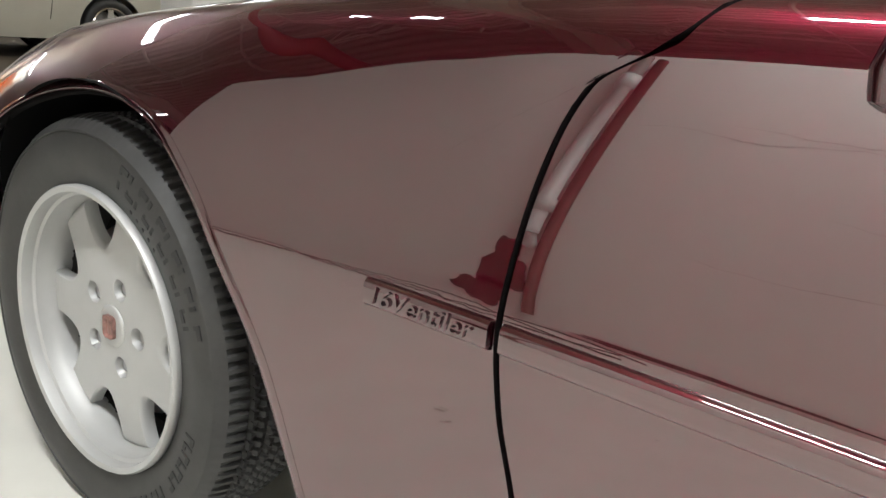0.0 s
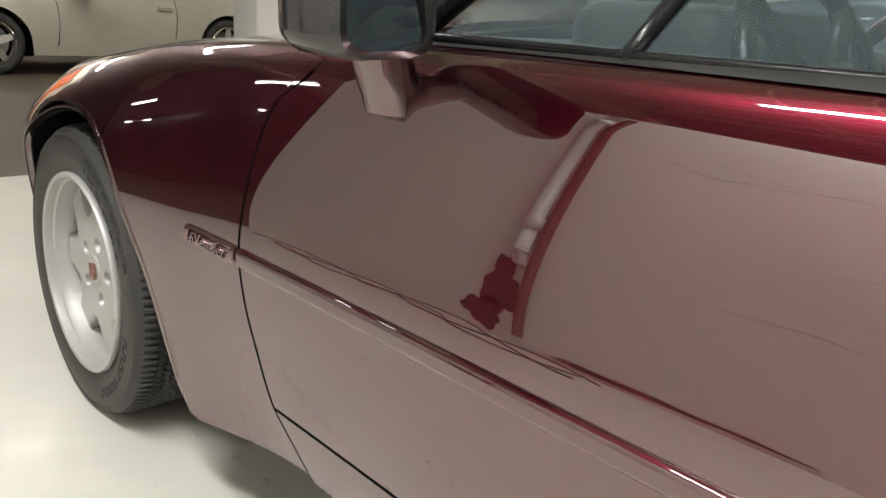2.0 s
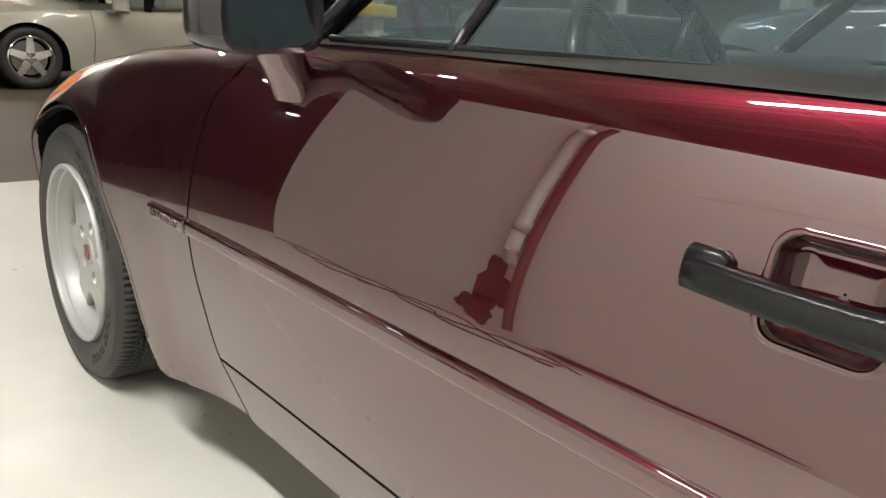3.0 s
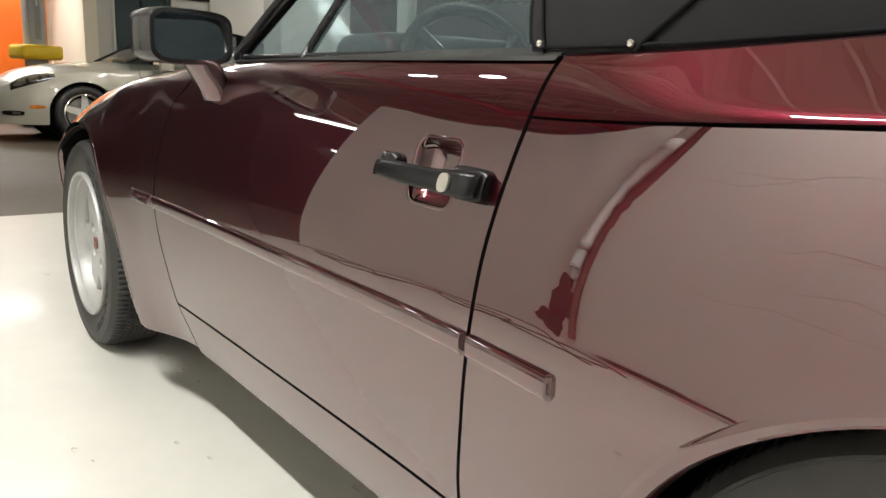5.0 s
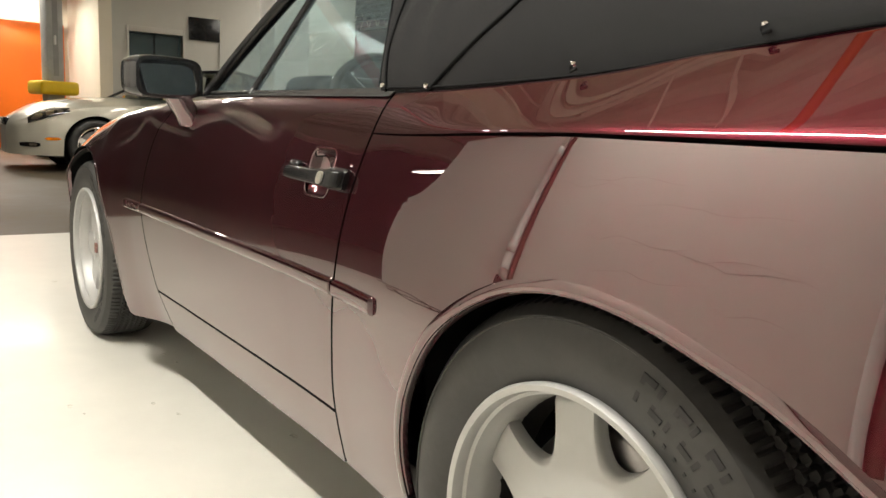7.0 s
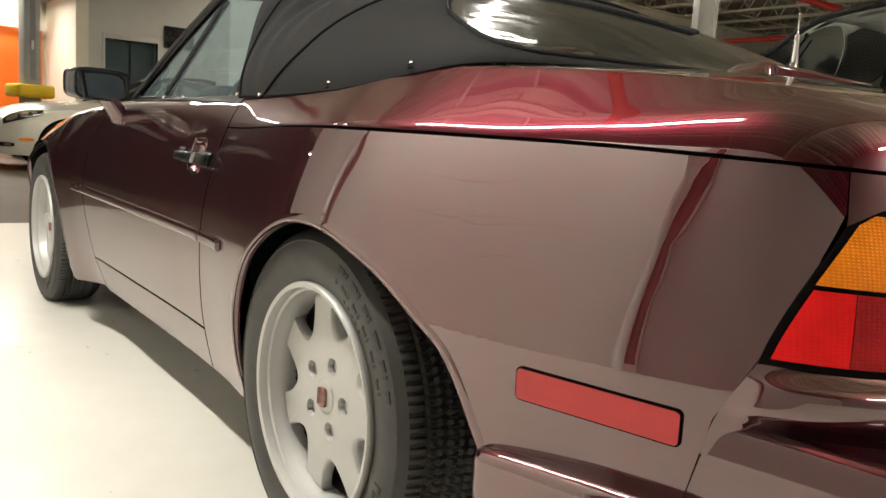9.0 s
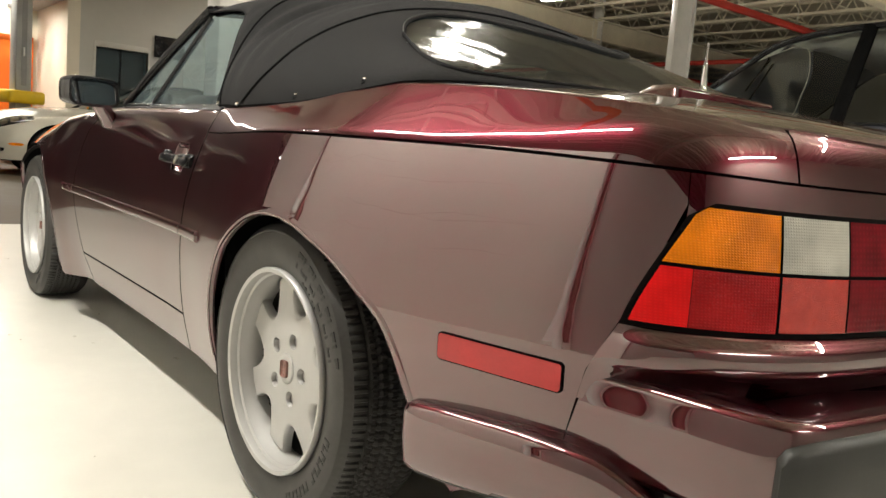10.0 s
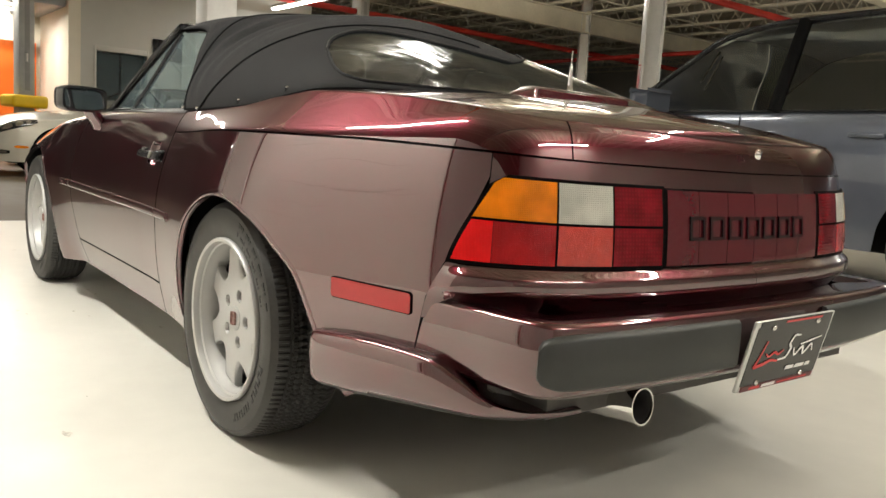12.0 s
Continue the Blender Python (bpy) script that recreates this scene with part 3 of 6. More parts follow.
wheel("front_wheel", 0.0, 0.032, 0.205, 0)
wheel("rear_wheel", 2.405, 0.036, 0.225, 25)
for x, y in ((0.0, 2 * MID - 0.012), (2.405, 2 * MID - 0.018)):
    bm = clean(lathe_bm([(0.0001, 0), (0.22, 0.0), (0.30, 0.0), (0.316, -0.03), (0.316, -0.19), (0.20, -0.21)], 64))
    bmesh.ops.translate(bm, verts=bm.verts, vec=(x, y, 0.309))
    part("far_wheel", bm, RUBBER, car)
# wheel housings
for x, r in ((0.02, 0.375), (2.44, 0.39)):
    P = np.array([[(x + r * math.cos(a), y, 0.30 + r * math.sin(a)) for y in (0.035 + 0.10 * (1 - max(0, math.sin(a))) ** 2, 0.30, 0.45)] for a in lin(-0.1, math.pi + 0.05, 40)])
    bm = sheet_bm(P)
    vs = [bm.verts.new((x + r * math.cos(a), 0.45, 0.30 + r * math.sin(a))) for a in lin(-0.1, math.pi + 0.05, 24)]
    bm.faces.new(vs)
    part("wheel_housing", bm, DARK, car)
for x in (0.455, 2.105):
    part("splash_guard", clean(box_bm(x - 0.012, x + 0.004, 0.075, 0.24, 0.165, 0.315, 0.003)), BLACK, car, "black plastic splash guard behind the sill edge")
UNDERSIDE = mat("grimy_underside", (0.09, 0.087, 0.082), 0.8, var=0.3, scale=6)
bm = box_bm(0.45, 2.0, 0.14, 1.6, 0.17, 0.24)
part("underbody", bm, UNDERSIDE, car, smooth=False)
bm = box_bm(2.85, 3.36, 0.30, 1.45, 0.30, 0.40)
part("underbody", bm, UNDERSIDE, car, smooth=False)



# ---------------------------------------------------------------- more materials
def glass_mat(name, tint, ior=1.5, rough=0.0, wave=0.0, dust_haze=0.0):
    m = bpy.data.materials.new(name)
    m.use_nodes = True
    nt = m.node_tree
    nt.nodes.clear()
    out = nt.nodes.new("ShaderNodeOutputMaterial")
    mix = nt.nodes.new("ShaderNodeMixShader")
    tr = nt.nodes.new("ShaderNodeBsdfTransparent")
    tr.inputs[0].default_value = (*tint, 1)
    gl = nt.nodes.new("ShaderNodeBsdfGlossy")
    gl.inputs["Roughness"].default_value = rough
    fr = nt.nodes.new("ShaderNodeFresnel")
    fr.inputs["IOR"].default_value = ior
    nt.links.new(fr.outputs[0], mix.inputs[0])
    # pale blue film: dust, and the bright haze of reflections put in as colour
    if dust_haze:
        film = nt.nodes.new("ShaderNodeMixShader")
        film.inputs[0].default_value = dust_haze
        df = nt.nodes.new("ShaderNodeBsdfDiffuse")
        df.inputs[0].default_value = (0.55, 0.72, 0.78, 1)
        nt.links.new(tr.outputs[0], film.inputs[1])
        nt.links.new(df.outputs[0], film.inputs[2])
        nt.links.new(film.outputs[0], mix.inputs[1])
    else:
        nt.links.new(tr.outputs[0], mix.inputs[1])
    nt.links.new(gl.outputs[0], mix.inputs[2])
    nt.links.new(mix.outputs[0], out.inputs[0])
    if wave:
        co = nt.nodes.new("ShaderNodeTexCoord")
        mp = nt.nodes.new("ShaderNodeMapping")
        mp.inputs["Scale"].default_value = (2.5, 8.0, 1.5)
        n = nt.nodes.new("ShaderNodeTexNoise")
        n.inputs["Scale"].default_value = 1.6
        n.inputs["Detail"].default_value = 1.5
        b = nt.nodes.new("ShaderNodeBump")
        b.inputs["Strength"].default_value = wave
        b.inputs["Distance"].default_value = 0.05
        nt.links.new(co.outputs["Object"], mp.inputs[0])
        nt.links.new(mp.outputs[0], n.inputs["Vector"])
        nt.links.new(n.outputs["Fac"], b.inputs["Height"])
        nt.links.new(b.outputs[0], gl.inputs["Normal"])
        nt.links.new(b.outputs[0], fr.inputs["Normal"])
    return m


GLASS = glass_mat("window_glass", (0.76, 0.86, 0.87), 1.55, dust_haze=0.085)
VINYL = glass_mat("clear_vinyl", (0.42, 0.42, 0.40), 1.22, 0.09, wave=0.06, dust_haze=0.012)
MIRROR = mat("mirror_silver", (0.34, 0.35, 0.36), 0.01, 1.0, var=0.02)
LEATHER = mat("dark_leather", (0.035, 0.034, 0.034), 0.5, var=0.12, scale=6, bump=0.3, bscale=220)
DASH = mat("black_dashboard", (0.012, 0.0125, 0.014), 0.55, var=0.15, bump=0.25, bscale=300)
WELT = mat("black_welt", (0.008, 0.008, 0.009), 0.8, var=0.1, spec=0.15)
GREYRUB = mat("grey_rubber", (0.028, 0.030, 0.028), 0.5, var=0.15, scale=9, bump=0.15, bscale=400)
BELT = mat("weathered_belt_trim", (0.030, 0.029, 0.028), 0.42, var=0.3, scale=7, rvar=0.12, spec=0.3)
PLATEBLK = mat("plate_black", (0.012, 0.012, 0.012), 0.25, var=0.1)
WHITEP = mat("white_print", (0.75, 0.75, 0.73), 0.4, var=0.03)
REDP = mat("red_print", (0.55, 0.02, 0.02), 0.4, var=0.05)
REFLECTOR = mat("orange_red_reflector", (0.50, 0.025, 0.015), 0.12, 0, 1.0, 0.02, var=0.15, scale=60, bump=0.8, bscale=500)


# ---------------------------------------------------------------- side trim, badge, side marker
def strip_bm(u0, u1, s0, s1, proud, n):
    """A moulding on the skin, rounded across and closed at its ends."""
    prof = [(0.0, -0.001), (0.04, 0.55), (0.16, 0.95), (0.32, 1.0), (0.68, 1.0), (0.84, 0.95), (0.96, 0.55), (1.0, -0.001)]
    us = np.concatenate([[u0], lin(u0 + 0.003, u1 - 0.003, n), [u1]])
    k = np.ones(len(us))
    k[0] = k[-1] = 0.0
    U = np.repeat(us[:, None], len(prof), 1)
    S = np.array([[s0 + (s1 - s0) * a for a, b in prof]] * len(us))
    O = np.array([[proud * max(b, 0) * q - 0.001 for a, b in prof] for q in k])
    return clean(sheet_bm(shell(U, S, O)))


part("side_moulding", strip_bm(0.538, gap_front(0.535) - GAP, 0.519, 0.549, 0.009, 50), PAINT, front_wing)
part("side_moulding", strip_bm(gap_front(0.535) + GAP, gap_rear(0.535) - GAP, 0.519, 0.549, 0.009, 220), PAINT, door)
part("side_moulding", strip_bm(gap_rear(0.535) + GAP, 2.002, 0.519, 0.549, 0.009, 50), PAINT, quarter)


def text_mesh(body, size, depth):
    """Raised letters of the built-in font, as a bmesh in the xy plane."""
    cu = bpy.data.curves.new("letters", "FONT")
    cu.body, cu.size, cu.extrude, cu.shear = body, size, depth, 0.2
    ob = bpy.data.objects.new("letters", cu)
    scene.collection.objects.link(ob)
    me = bpy.data.meshes.new_from_object(ob.evaluated_get(bpy.context.evaluated_depsgraph_get()))
    bpy.data.objects.remove(ob)
    bpy.data.curves.remove(cu)
    bm = bmesh.new()
    bm.from_mesh(me)
    bpy.data.meshes.remove(me)
    return bm


bpy.context.view_layer.update()
bm = text_mesh("16Ventiler", 0.027, 0.0015)
xs = [v.co.x for v in bm.verts]
w = max(xs) - min(xs)
for v in bm.verts:
    p = shell(0.553 + (v.co.x - min(xs)) / w * 0.12, 0.5255 + v.co.y, 0.0095 + v.co.z)
    v.co = Vector(p)
part("badge_letters", bm, PAINT, front_wing, "raised body-coloured badge reading 16Ventiler", smooth=False)


def pad_bm(u0, u1, s0, s1, r, off, n=24):
    """A rounded rectangle lying on the skin, with turned-down edges."""
    rows = []
    for k, (grow, o) in enumerate([(0.0, -0.003), (0.0, off * 0.6), (-0.0015, off), (-0.5, off)]):
        ring = []
        for q in range(4):
            for i in range(n // 4 + 1):
                a = math.pi / 2 * (q + i / (n // 4))
                cu = (u1 - r) if q in (0, 3) else (u0 + r)
                cs = (s1 - r) if q in (0, 1) else (s0 + r)
                pu, ps = cu + r * math.cos(a), cs + r * math.sin(a)
                if grow > -0.1:
                    mu, ms = (u0 + u1) / 2, (s0 + s1) / 2
                    pu += math.copysign(-grow if grow else 0, pu - mu) if grow else 0
                    ps += math.copysign(-grow if grow else 0, ps - ms) if grow else 0
                else:
                    ps = (s0 + s1) / 2
                ring.append((pu, ps, o))
        rows.append(ring)
    A = np.array(rows)
    P = shell(A[..., 0], A[..., 1], A[..., 2])
    return clean(sheet_bm(P, close_v=True))


marker = part("side_marker", pad_bm(2.9225, 3.1385, 0.4712, 0.5138, 0.008, 0.0022), SEAM, quarter, "black framed side marker")
MARKERRED = mat("faded_red_lens", (0.46, 0.028, 0.030), 0.35, 0, 0.2, 0.15, var=0.12, scale=25)
part("marker_lens", pad_bm(2.9250, 3.1360, 0.4735, 0.5115, 0.006, 0.0042), MARKERRED, marker, "faded red reflector lens")

# ---------------------------------------------------------------- door handle in its recess
rows = []
for grow, o in ((0.0040, 0.0002), (0.0030, 0.0008), (0.0, 0.0008), (-0.002, -0.001), (-0.004, -0.006), (-0.007, -0.013), (-0.012, -0.019), (-0.018, -0.0225)):
    ring = recess_outline(grow)
    rows.append(shell(ring[:, 0], ring[:, 1], o))
for k in (0.5, 0.04):
    ring = recess_outline(-0.018)
    rows.append(shell(1.739 + (ring[:, 0] - 1.739) * k, 0.723 + (ring[:, 1] - 0.723) * k, -0.025))
part("handle_recess", clean(sheet_bm(np.array(rows), close_v=True)), PAINT, door, "scooped painted handle recess")


def bar_on_skin(pts, half, thick, o0):
    """A rounded bar: (u, s, half height, depth) stations."""
    rows = []
    for u, s, h, o in pts:
        ring = []
        for k in range(12):
            a = math.tau * k / 12
            c, q = math.cos(a), math.sin(a)
            c = math.copysign(abs(c) ** 0.5, c)
            q = math.copysign(abs(q) ** 0.5, q)
            ring.append(shell(u, s + h * q, o + thick * c))
        rows.append(ring)
    P = np.array(rows)
    bm = sheet_bm(P, close_v=True)
    for e in (0, -1):
        vs = [bm.verts.new(P[e, k]) for k in range(12)]
        bm.faces.new(vs)
    return clean(bm)


handle = part("door_handle", bar_on_skin([(1.634, 0.718, 0.006, 0.012), (1.638, 0.718, 0.011, 0.016), (1.66, 0.719, 0.012, 0.020), (1.70, 0.719, 0.0125, 0.024), (1.77, 0.719, 0.013, 0.026), (1.80, 0.719, 0.0145, 0.024), (1.835, 0.719, 0.0155, 0.020), (1.846, 0.719, 0.014, 0.014), (1.848, 0.719, 0.011, 0.008)], 0.012, 0.008, 0.02), BLACK, door, "black plastic pull handle")
part("handle_base", bar_on_skin([(1.788, 0.718, 0.018, 0.003), (1.80, 0.718, 0.020, 0.005), (1.845, 0.718, 0.0195, 0.005), (1.852, 0.718, 0.015, 0.003)], 0.02, 0.007, 0), BLACK, handle)
part("handle_base", bar_on_skin([(1.628, 0.722, 0.012, 0.003), (1.632, 0.722, 0.017, 0.006), (1.658, 0.722, 0.017, 0.006), (1.664, 0.722, 0.012, 0.003)], 0.02, 0.007, 0), BLACK, handle)
part("lock_cylinder", pad_bm(1.798, 1.815, 0.710, 0.729, 0.0083, 0.0335), mat("lock_face", (0.62, 0.60, 0.52), 0.3, 0.8, var=0.1, scale=60), handle, "round pale metal lock")

# ---------------------------------------------------------------- door mirror
mir = part("mirror_stalk", clean(sheet_bm(np.array([[(cx + w * math.cos(a) * (abs(math.cos(a)) ** -0.35 if abs(math.cos(a)) > 1e-3 else 1), cy + d * math.sin(a), z) for a in lin(0, math.tau, 21)[:-1]]
                                                     for cx, cy, z, w, d in [(0.962, 0.108, 0.768, 0.026, 0.018), (0.962, 0.103, 0.773, 0.034, 0.030), (0.962, 0.097, 0.795, 0.036, 0.032), (0.972, 0.078, 0.82, 0.036, 0.032), (0.992, 0.052, 0.85, 0.034, 0.032)]]), close_v=True)), PAINT, door, "body-coloured mirror foot")


def superellipse_ring(cx, cy, cz, hw, hh, yaw, n=32, p=0.45):
    ring = []
    for k in range(n):
        a = math.tau * k / n
        c, s = math.cos(a), math.sin(a)
        w = hw * math.copysign(abs(c) ** p, c)
        h = hh * math.copysign(abs(s) ** p, s)
        ring.append((cx + w * math.sin(yaw), cy + w * math.cos(yaw), cz + h))
    return ring


YAWM = math.radians(-22)
MC, MN = np.array([1.050, 0.020]), np.array([math.cos(math.radians(22)), math.sin(math.radians(22))])
rows = []
for d, a, b in ((-0.088, 0.004, 0.003), (-0.086, 0.050, 0.026), (-0.078, 0.076, 0.040), (-0.060, 0.090, 0.0465), (-0.034, 0.096, 0.049), (-0.006, 0.098, 0.050), (0.003, 0.096, 0.048), (0.004, 0.087, 0.041), (-0.028, 0.086, 0.040)):
    c = MC + MN * d
    rows.append(superellipse_ring(c[0], c[1], 0.889, a, b, YAWM))
housing = part("mirror_housing", clean(sheet_bm(np.array(rows), close_v=True)), mat("mirror_housing_black", (0.020, 0.020, 0.021), 0.22, 0, 0.5, 0.08, var=0.25, scale=9, rvar=0.06), mir, "black plastic mirror shell")
c = MC - MN * 0.0185
ring = []
for p in superellipse_ring(c[0], c[1], 0.889, 0.0862, 0.0402, YAWM):
    turn = (p[0] - c[0]) * math.sin(YAWM) + (p[1] - c[1]) * math.cos(YAWM)
    back = 0.15 * (p[2] - 0.889) - 0.14 * turn
    ring.append((p[0] - MN[0] * back, p[1] - MN[1] * back, p[2]))
bm = bmesh.new()
bm.faces.new([bm.verts.new(p) for p in ring])
part("mirror_glass", bm, MIRROR, housing, "silvered mirror glass", smooth=False)

# ---------------------------------------------------------------- belt trim, windows, windscreen
BELT0 = 0.868
U, S = grid(lambda s: gap_front(s) * 0 + 0.905, lambda s: gap_rear(s) - GAP, BELT0, 0.90, 60, 8)
P = shell(U, np.minimum(S, 0.88), 0.004)
P[..., 2] += np.maximum(S - 0.88, 0) * 0.5
P[..., 1] += np.maximum(S - 0.88, 0) * 0.9
part("belt_moulding", clean(sheet_bm(P)), BELT, door, "weathered black belt moulding")


def gl(x, z):
    """Where the side glass stands: leaning in above the belt."""
    return 0.152 + (z - 0.86) * 0.43 + 0.018 * ((1.25 - x) / 0.4) ** 2 * (x < 1.25)


def quad_sheet(corners, n, m):
    """Bilinear sheet over (x, z) corners on the side glass."""
    a, b = np.meshgrid(lin(0, 1, n), lin(0, 1, m), indexing="ij")
    c = np.array(corners)
    q = ((1 - a) * (1 - b))[..., None] * c[0] + (a * (1 - b))[..., None] * c[1] + (a * b)[..., None] * c[2] + ((1 - a) * b)[..., None] * c[3]
    y = np.vectorize(gl)(q[..., 0], q[..., 1])
    return np.stack([q[..., 0], y, q[..., 1]], -1)


part("door_glass", sheet_bm(quad_sheet([(1.245, 0.858), (1.86, 0.858), (1.71, 1.145), (1.395, 1.145)], 12, 8)), GLASS, door, "clear side window")
part("vent_glass", sheet_bm(quad_sheet([(0.965, 0.858), (1.232, 0.858), (1.385, 1.14), (1.355, 1.14)], 8, 8)), GLASS, door, "clear quarter window")


def on_glass(x, z, o=0.0):
    return (x, gl(x, z) - o, z)


part("window_divider", tube_bm([on_glass(1.238 + 0.155 * t, 0.855 + 0.29 * t) for t in lin(0, 1, 8)], 0.010, 8), BLACK, door)
part("glass_seal", tube_bm([on_glass(0.96 + 0.90 * t, 0.860, 0.002) for t in lin(0, 1, 12)], 0.006, 6), BLACK, door)
pillar = [on_glass(0.925 + 0.435 * t, 0.855 + 0.315 * t + 0.012 * math.sin(t * 3.1), -0.004) for t in lin(0, 1, 10)]
for k in range(2):
    pts = [(x, 2 * MID - y if k else y, z) for x, y, z in pillar]
    pil = part("windscreen_pillar", tube_bm([(x - 0.012, y, z + 0.004) for x, y, z in pts], 0.017, 10), BLACK, car, "black windscreen pillar")
    part("pillar_trim", tube_bm([(x - 0.024, y + (0.008 if not k else -0.008), z + 0.012) for x, y, z in pts], 0.013, 8), PAINT, pil)
a, b = np.meshgrid(lin(0, 1, 24), lin(0, 1, 10), indexing="ij")
lo = np.array([0.91, 0.17, 0.853])
yy = 0.17 + (2 * MID - 0.34) * a
yt = 0.305 + (2 * MID - 0.61) * a
bow = 1 - (2 * a - 1) ** 2
X = (0.905 - 0.20 * bow) * (1 - b) + (1.345 - 0.06 * bow) * b
Y = yy * (1 - b) + yt * b
Z = (0.860 + 0.03 * bow) * (1 - b) + (1.172 + 0.035 * bow) * b + 0.02 * np.sin(b * math.pi)
part("windscreen", sheet_bm(np.stack([X, Y, Z], -1)), GLASS, car, "clear windscreen")
part("windscreen_header", tube_bm([(1.345 - 0.06 * (1 - (2 * t - 1) ** 2), 0.305 + (2 * MID - 0.61) * t, 1.176 + 0.035 * (1 - (2 * t - 1) ** 2)) for t in lin(0, 1, 16)], 0.018, 8), BLACK, car)

# ---------------------------------------------------------------- soft top
ROOF = [(1.34, 1.20), (1.40, 1.222), (1.5, 1.240), (1.7, 1.256), (1.9, 1.246), (2.0, 1.236), (2.18, 1.192), (2.37, 1.125), (2.55, 1.058), (2.68, 0.998), (2.76, 0.960), (2.85, 0.934)]
BASE_Y = [(1.34, 0.285), (1.6, 0.268), (1.70, 0.255), (1.745, 0.215), (1.80, 0.165), (1.845, 0.128), (2.0, 0.122), (2.3, 0.130), (2.53, 0.148), (2.64, 0.165), (2.72, 0.23), (2.79, 0.40), (2.83, 0.60), (2.85, 0.80)]
BASE_Z = [(1.34, 1.165), (1.6, 1.148), (1.70, 1.125), (1.745, 1.06), (1.80, 0.945), (1.845, 0.856), (1.99, 0.856), (2.15, 0.862), (2.3, 0.870), (2.53, 0.900), (2.66, 0.918), (2.75, 0.926), (2.85, 0.930)]


def top_skin(x, t, off=0.0):
    """The soft top: x along the car, t from its lower edge (0) over to the middle (1)."""
    yb, zb, zr = spline(BASE_Y, x), spline(BASE_Z, x), spline(ROOF, x)
    a = t * math.pi / 2
    y = yb + (MID - yb) * (1 - np.cos(a) ** 1.25) - off * np.cos(a)
    z = zb + (zr - zb) * np.sin(a) ** 0.92 + off * np.sin(a)
    # slack cloth: soft folds near the windows and between the bows
    w = np.exp(-((x - 1.86) / 0.12) ** 2) * np.sin(a * 2) * 0.006 * np.sin((x + 0.25 * t) * 70)
    w = w + 0.004 * np.sin(x * 9 + t * 5) * np.sin(a * 2)
    return np.stack([x, y - w * np.cos(a), z + w * np.sin(a)], -1)


# outline of the rear window: its upper and lower edge from the near corner to the middle, as (y, x)
WIN_UP = [(0.352, 2.352), (0.400, 2.285), (0.450, 2.245), (0.510, 2.228), (0.570, 2.255), (0.630, 2.315), (0.710, 2.435), (0.790, 2.510), (0.8675, 2.550)]
WIN_LO = [(0.352, 2.352), (0.305, 2.460), (0.255, 2.585), (0.240, 2.655), (0.262, 2.710), (0.340, 2.752), (0.480, 2.790), (0.660, 2.815), (0.8675, 2.825)]


def edge_at(keys, t):
    k = lin(0, 1, len(keys))
    return spline(list(zip(k, [p[1] for p in keys])), t), spline(list(zip(k, [p[0] for p in keys])), t)


WT = lin(0, 1, 60) ** 1.3
WUX, WUY = edge_at(WIN_UP, WT)
WLX, WLY = edge_at(WIN_LO, WT)
RING = list(zip(WUX, WUY)) + list(zip(WLX[::-1], WLY[::-1]))


def in_window(P, shrink):
    """Which points of a grid lie within the window's outline."""
    x, y = P[..., 0], P[..., 1]
    cx, cy = 2.60, 0.62
    inside = np.zeros(x.shape, bool)
    for (x0, y0), (x1, y1) in zip(RING, RING[1:] + RING[:1]):
        x0, x1 = cx + (x0 - cx) * shrink, cx + (x1 - cx) * shrink
        cut = ((y0 > y) != (y1 > y)) & (x < (x1 - x0) * (y - y0) / (y1 - y0 + 1e-12) + x0)
        inside ^= cut
    return inside


xs = np.concatenate([lin(1.34, 1.70, 24), lin(1.705, 1.86, 28), lin(1.865, 2.85, 110)])
X, T = np.meshgrid(xs, lin(0, 1, 64), indexing="ij")
P = top_skin(X, T)
Q = P.copy()
Q[..., 1] = 2 * MID - Q[..., 1]
keep = ~in_window((P[:-1, :-1] + P[1:, 1:]) / 2, 0.99)
bm = sheet_bm(P, keep=keep)
sheet_bm(Q, bm, keep=keep)
soft_top = part("soft_top", clean(bm), FABRIC, car, "black canvas soft top with seams")


def top_at(x, y, off=0.0):
    """A point of the soft top above (x, y)."""
    yy = y if y <= MID else 2 * MID - y
    yb = float(spline(BASE_Y, x))
    c = max(0.0, min(1.0, 1 - (yy - yb) / (MID - yb))) ** (1 / 1.25)
    p = top_skin(np.array(x), np.array(math.acos(c) / (math.pi / 2)), off)
    return (float(p[0]), float(p[1]) if y <= MID else 2 * MID - float(p[1]), float(p[2]))


rows = []
for q in lin(0, 1, 18):
    near = [top_at(ux + (lx - ux) * q, uy + (ly - uy) * q, 0.003) for ux, uy, lx, ly in zip(WUX, WUY, WLX, WLY)]
    rows.append(near + [(x, 2 * MID - y, z) for x, y, z in near[-2::-1]])
window = part("rear_window", clean(sheet_bm(np.array(rows))), VINYL, soft_top, "wavy clear vinyl rear window")
part("window_welt", tube_bm(rows[0] + rows[-1][::-1], 0.0045, 6, caps=False), FABRIC, window)
part("window_stitching", tube_bm([(x, y - 0.004 if y < MID else y + 0.004, z + 0.006) for x, y, z in rows[0][:60]], 0.0012, 4), GREYRUB, window)


def top_line(pts, r, name, material=FABRIC):
    k = [i / (len(pts) - 1) for i in range(len(pts))]
    xs = spline(list(zip(k, [p[0] for p in pts])), lin(0, 1, 40))
    ts = spline(list(zip(k, [p[1] for p in pts])), lin(0, 1, 40))
    P = top_skin(xs, ts, 0.002)
    return part(name, tube_bm([tuple(p) for p in P], r, 6), material, soft_top)


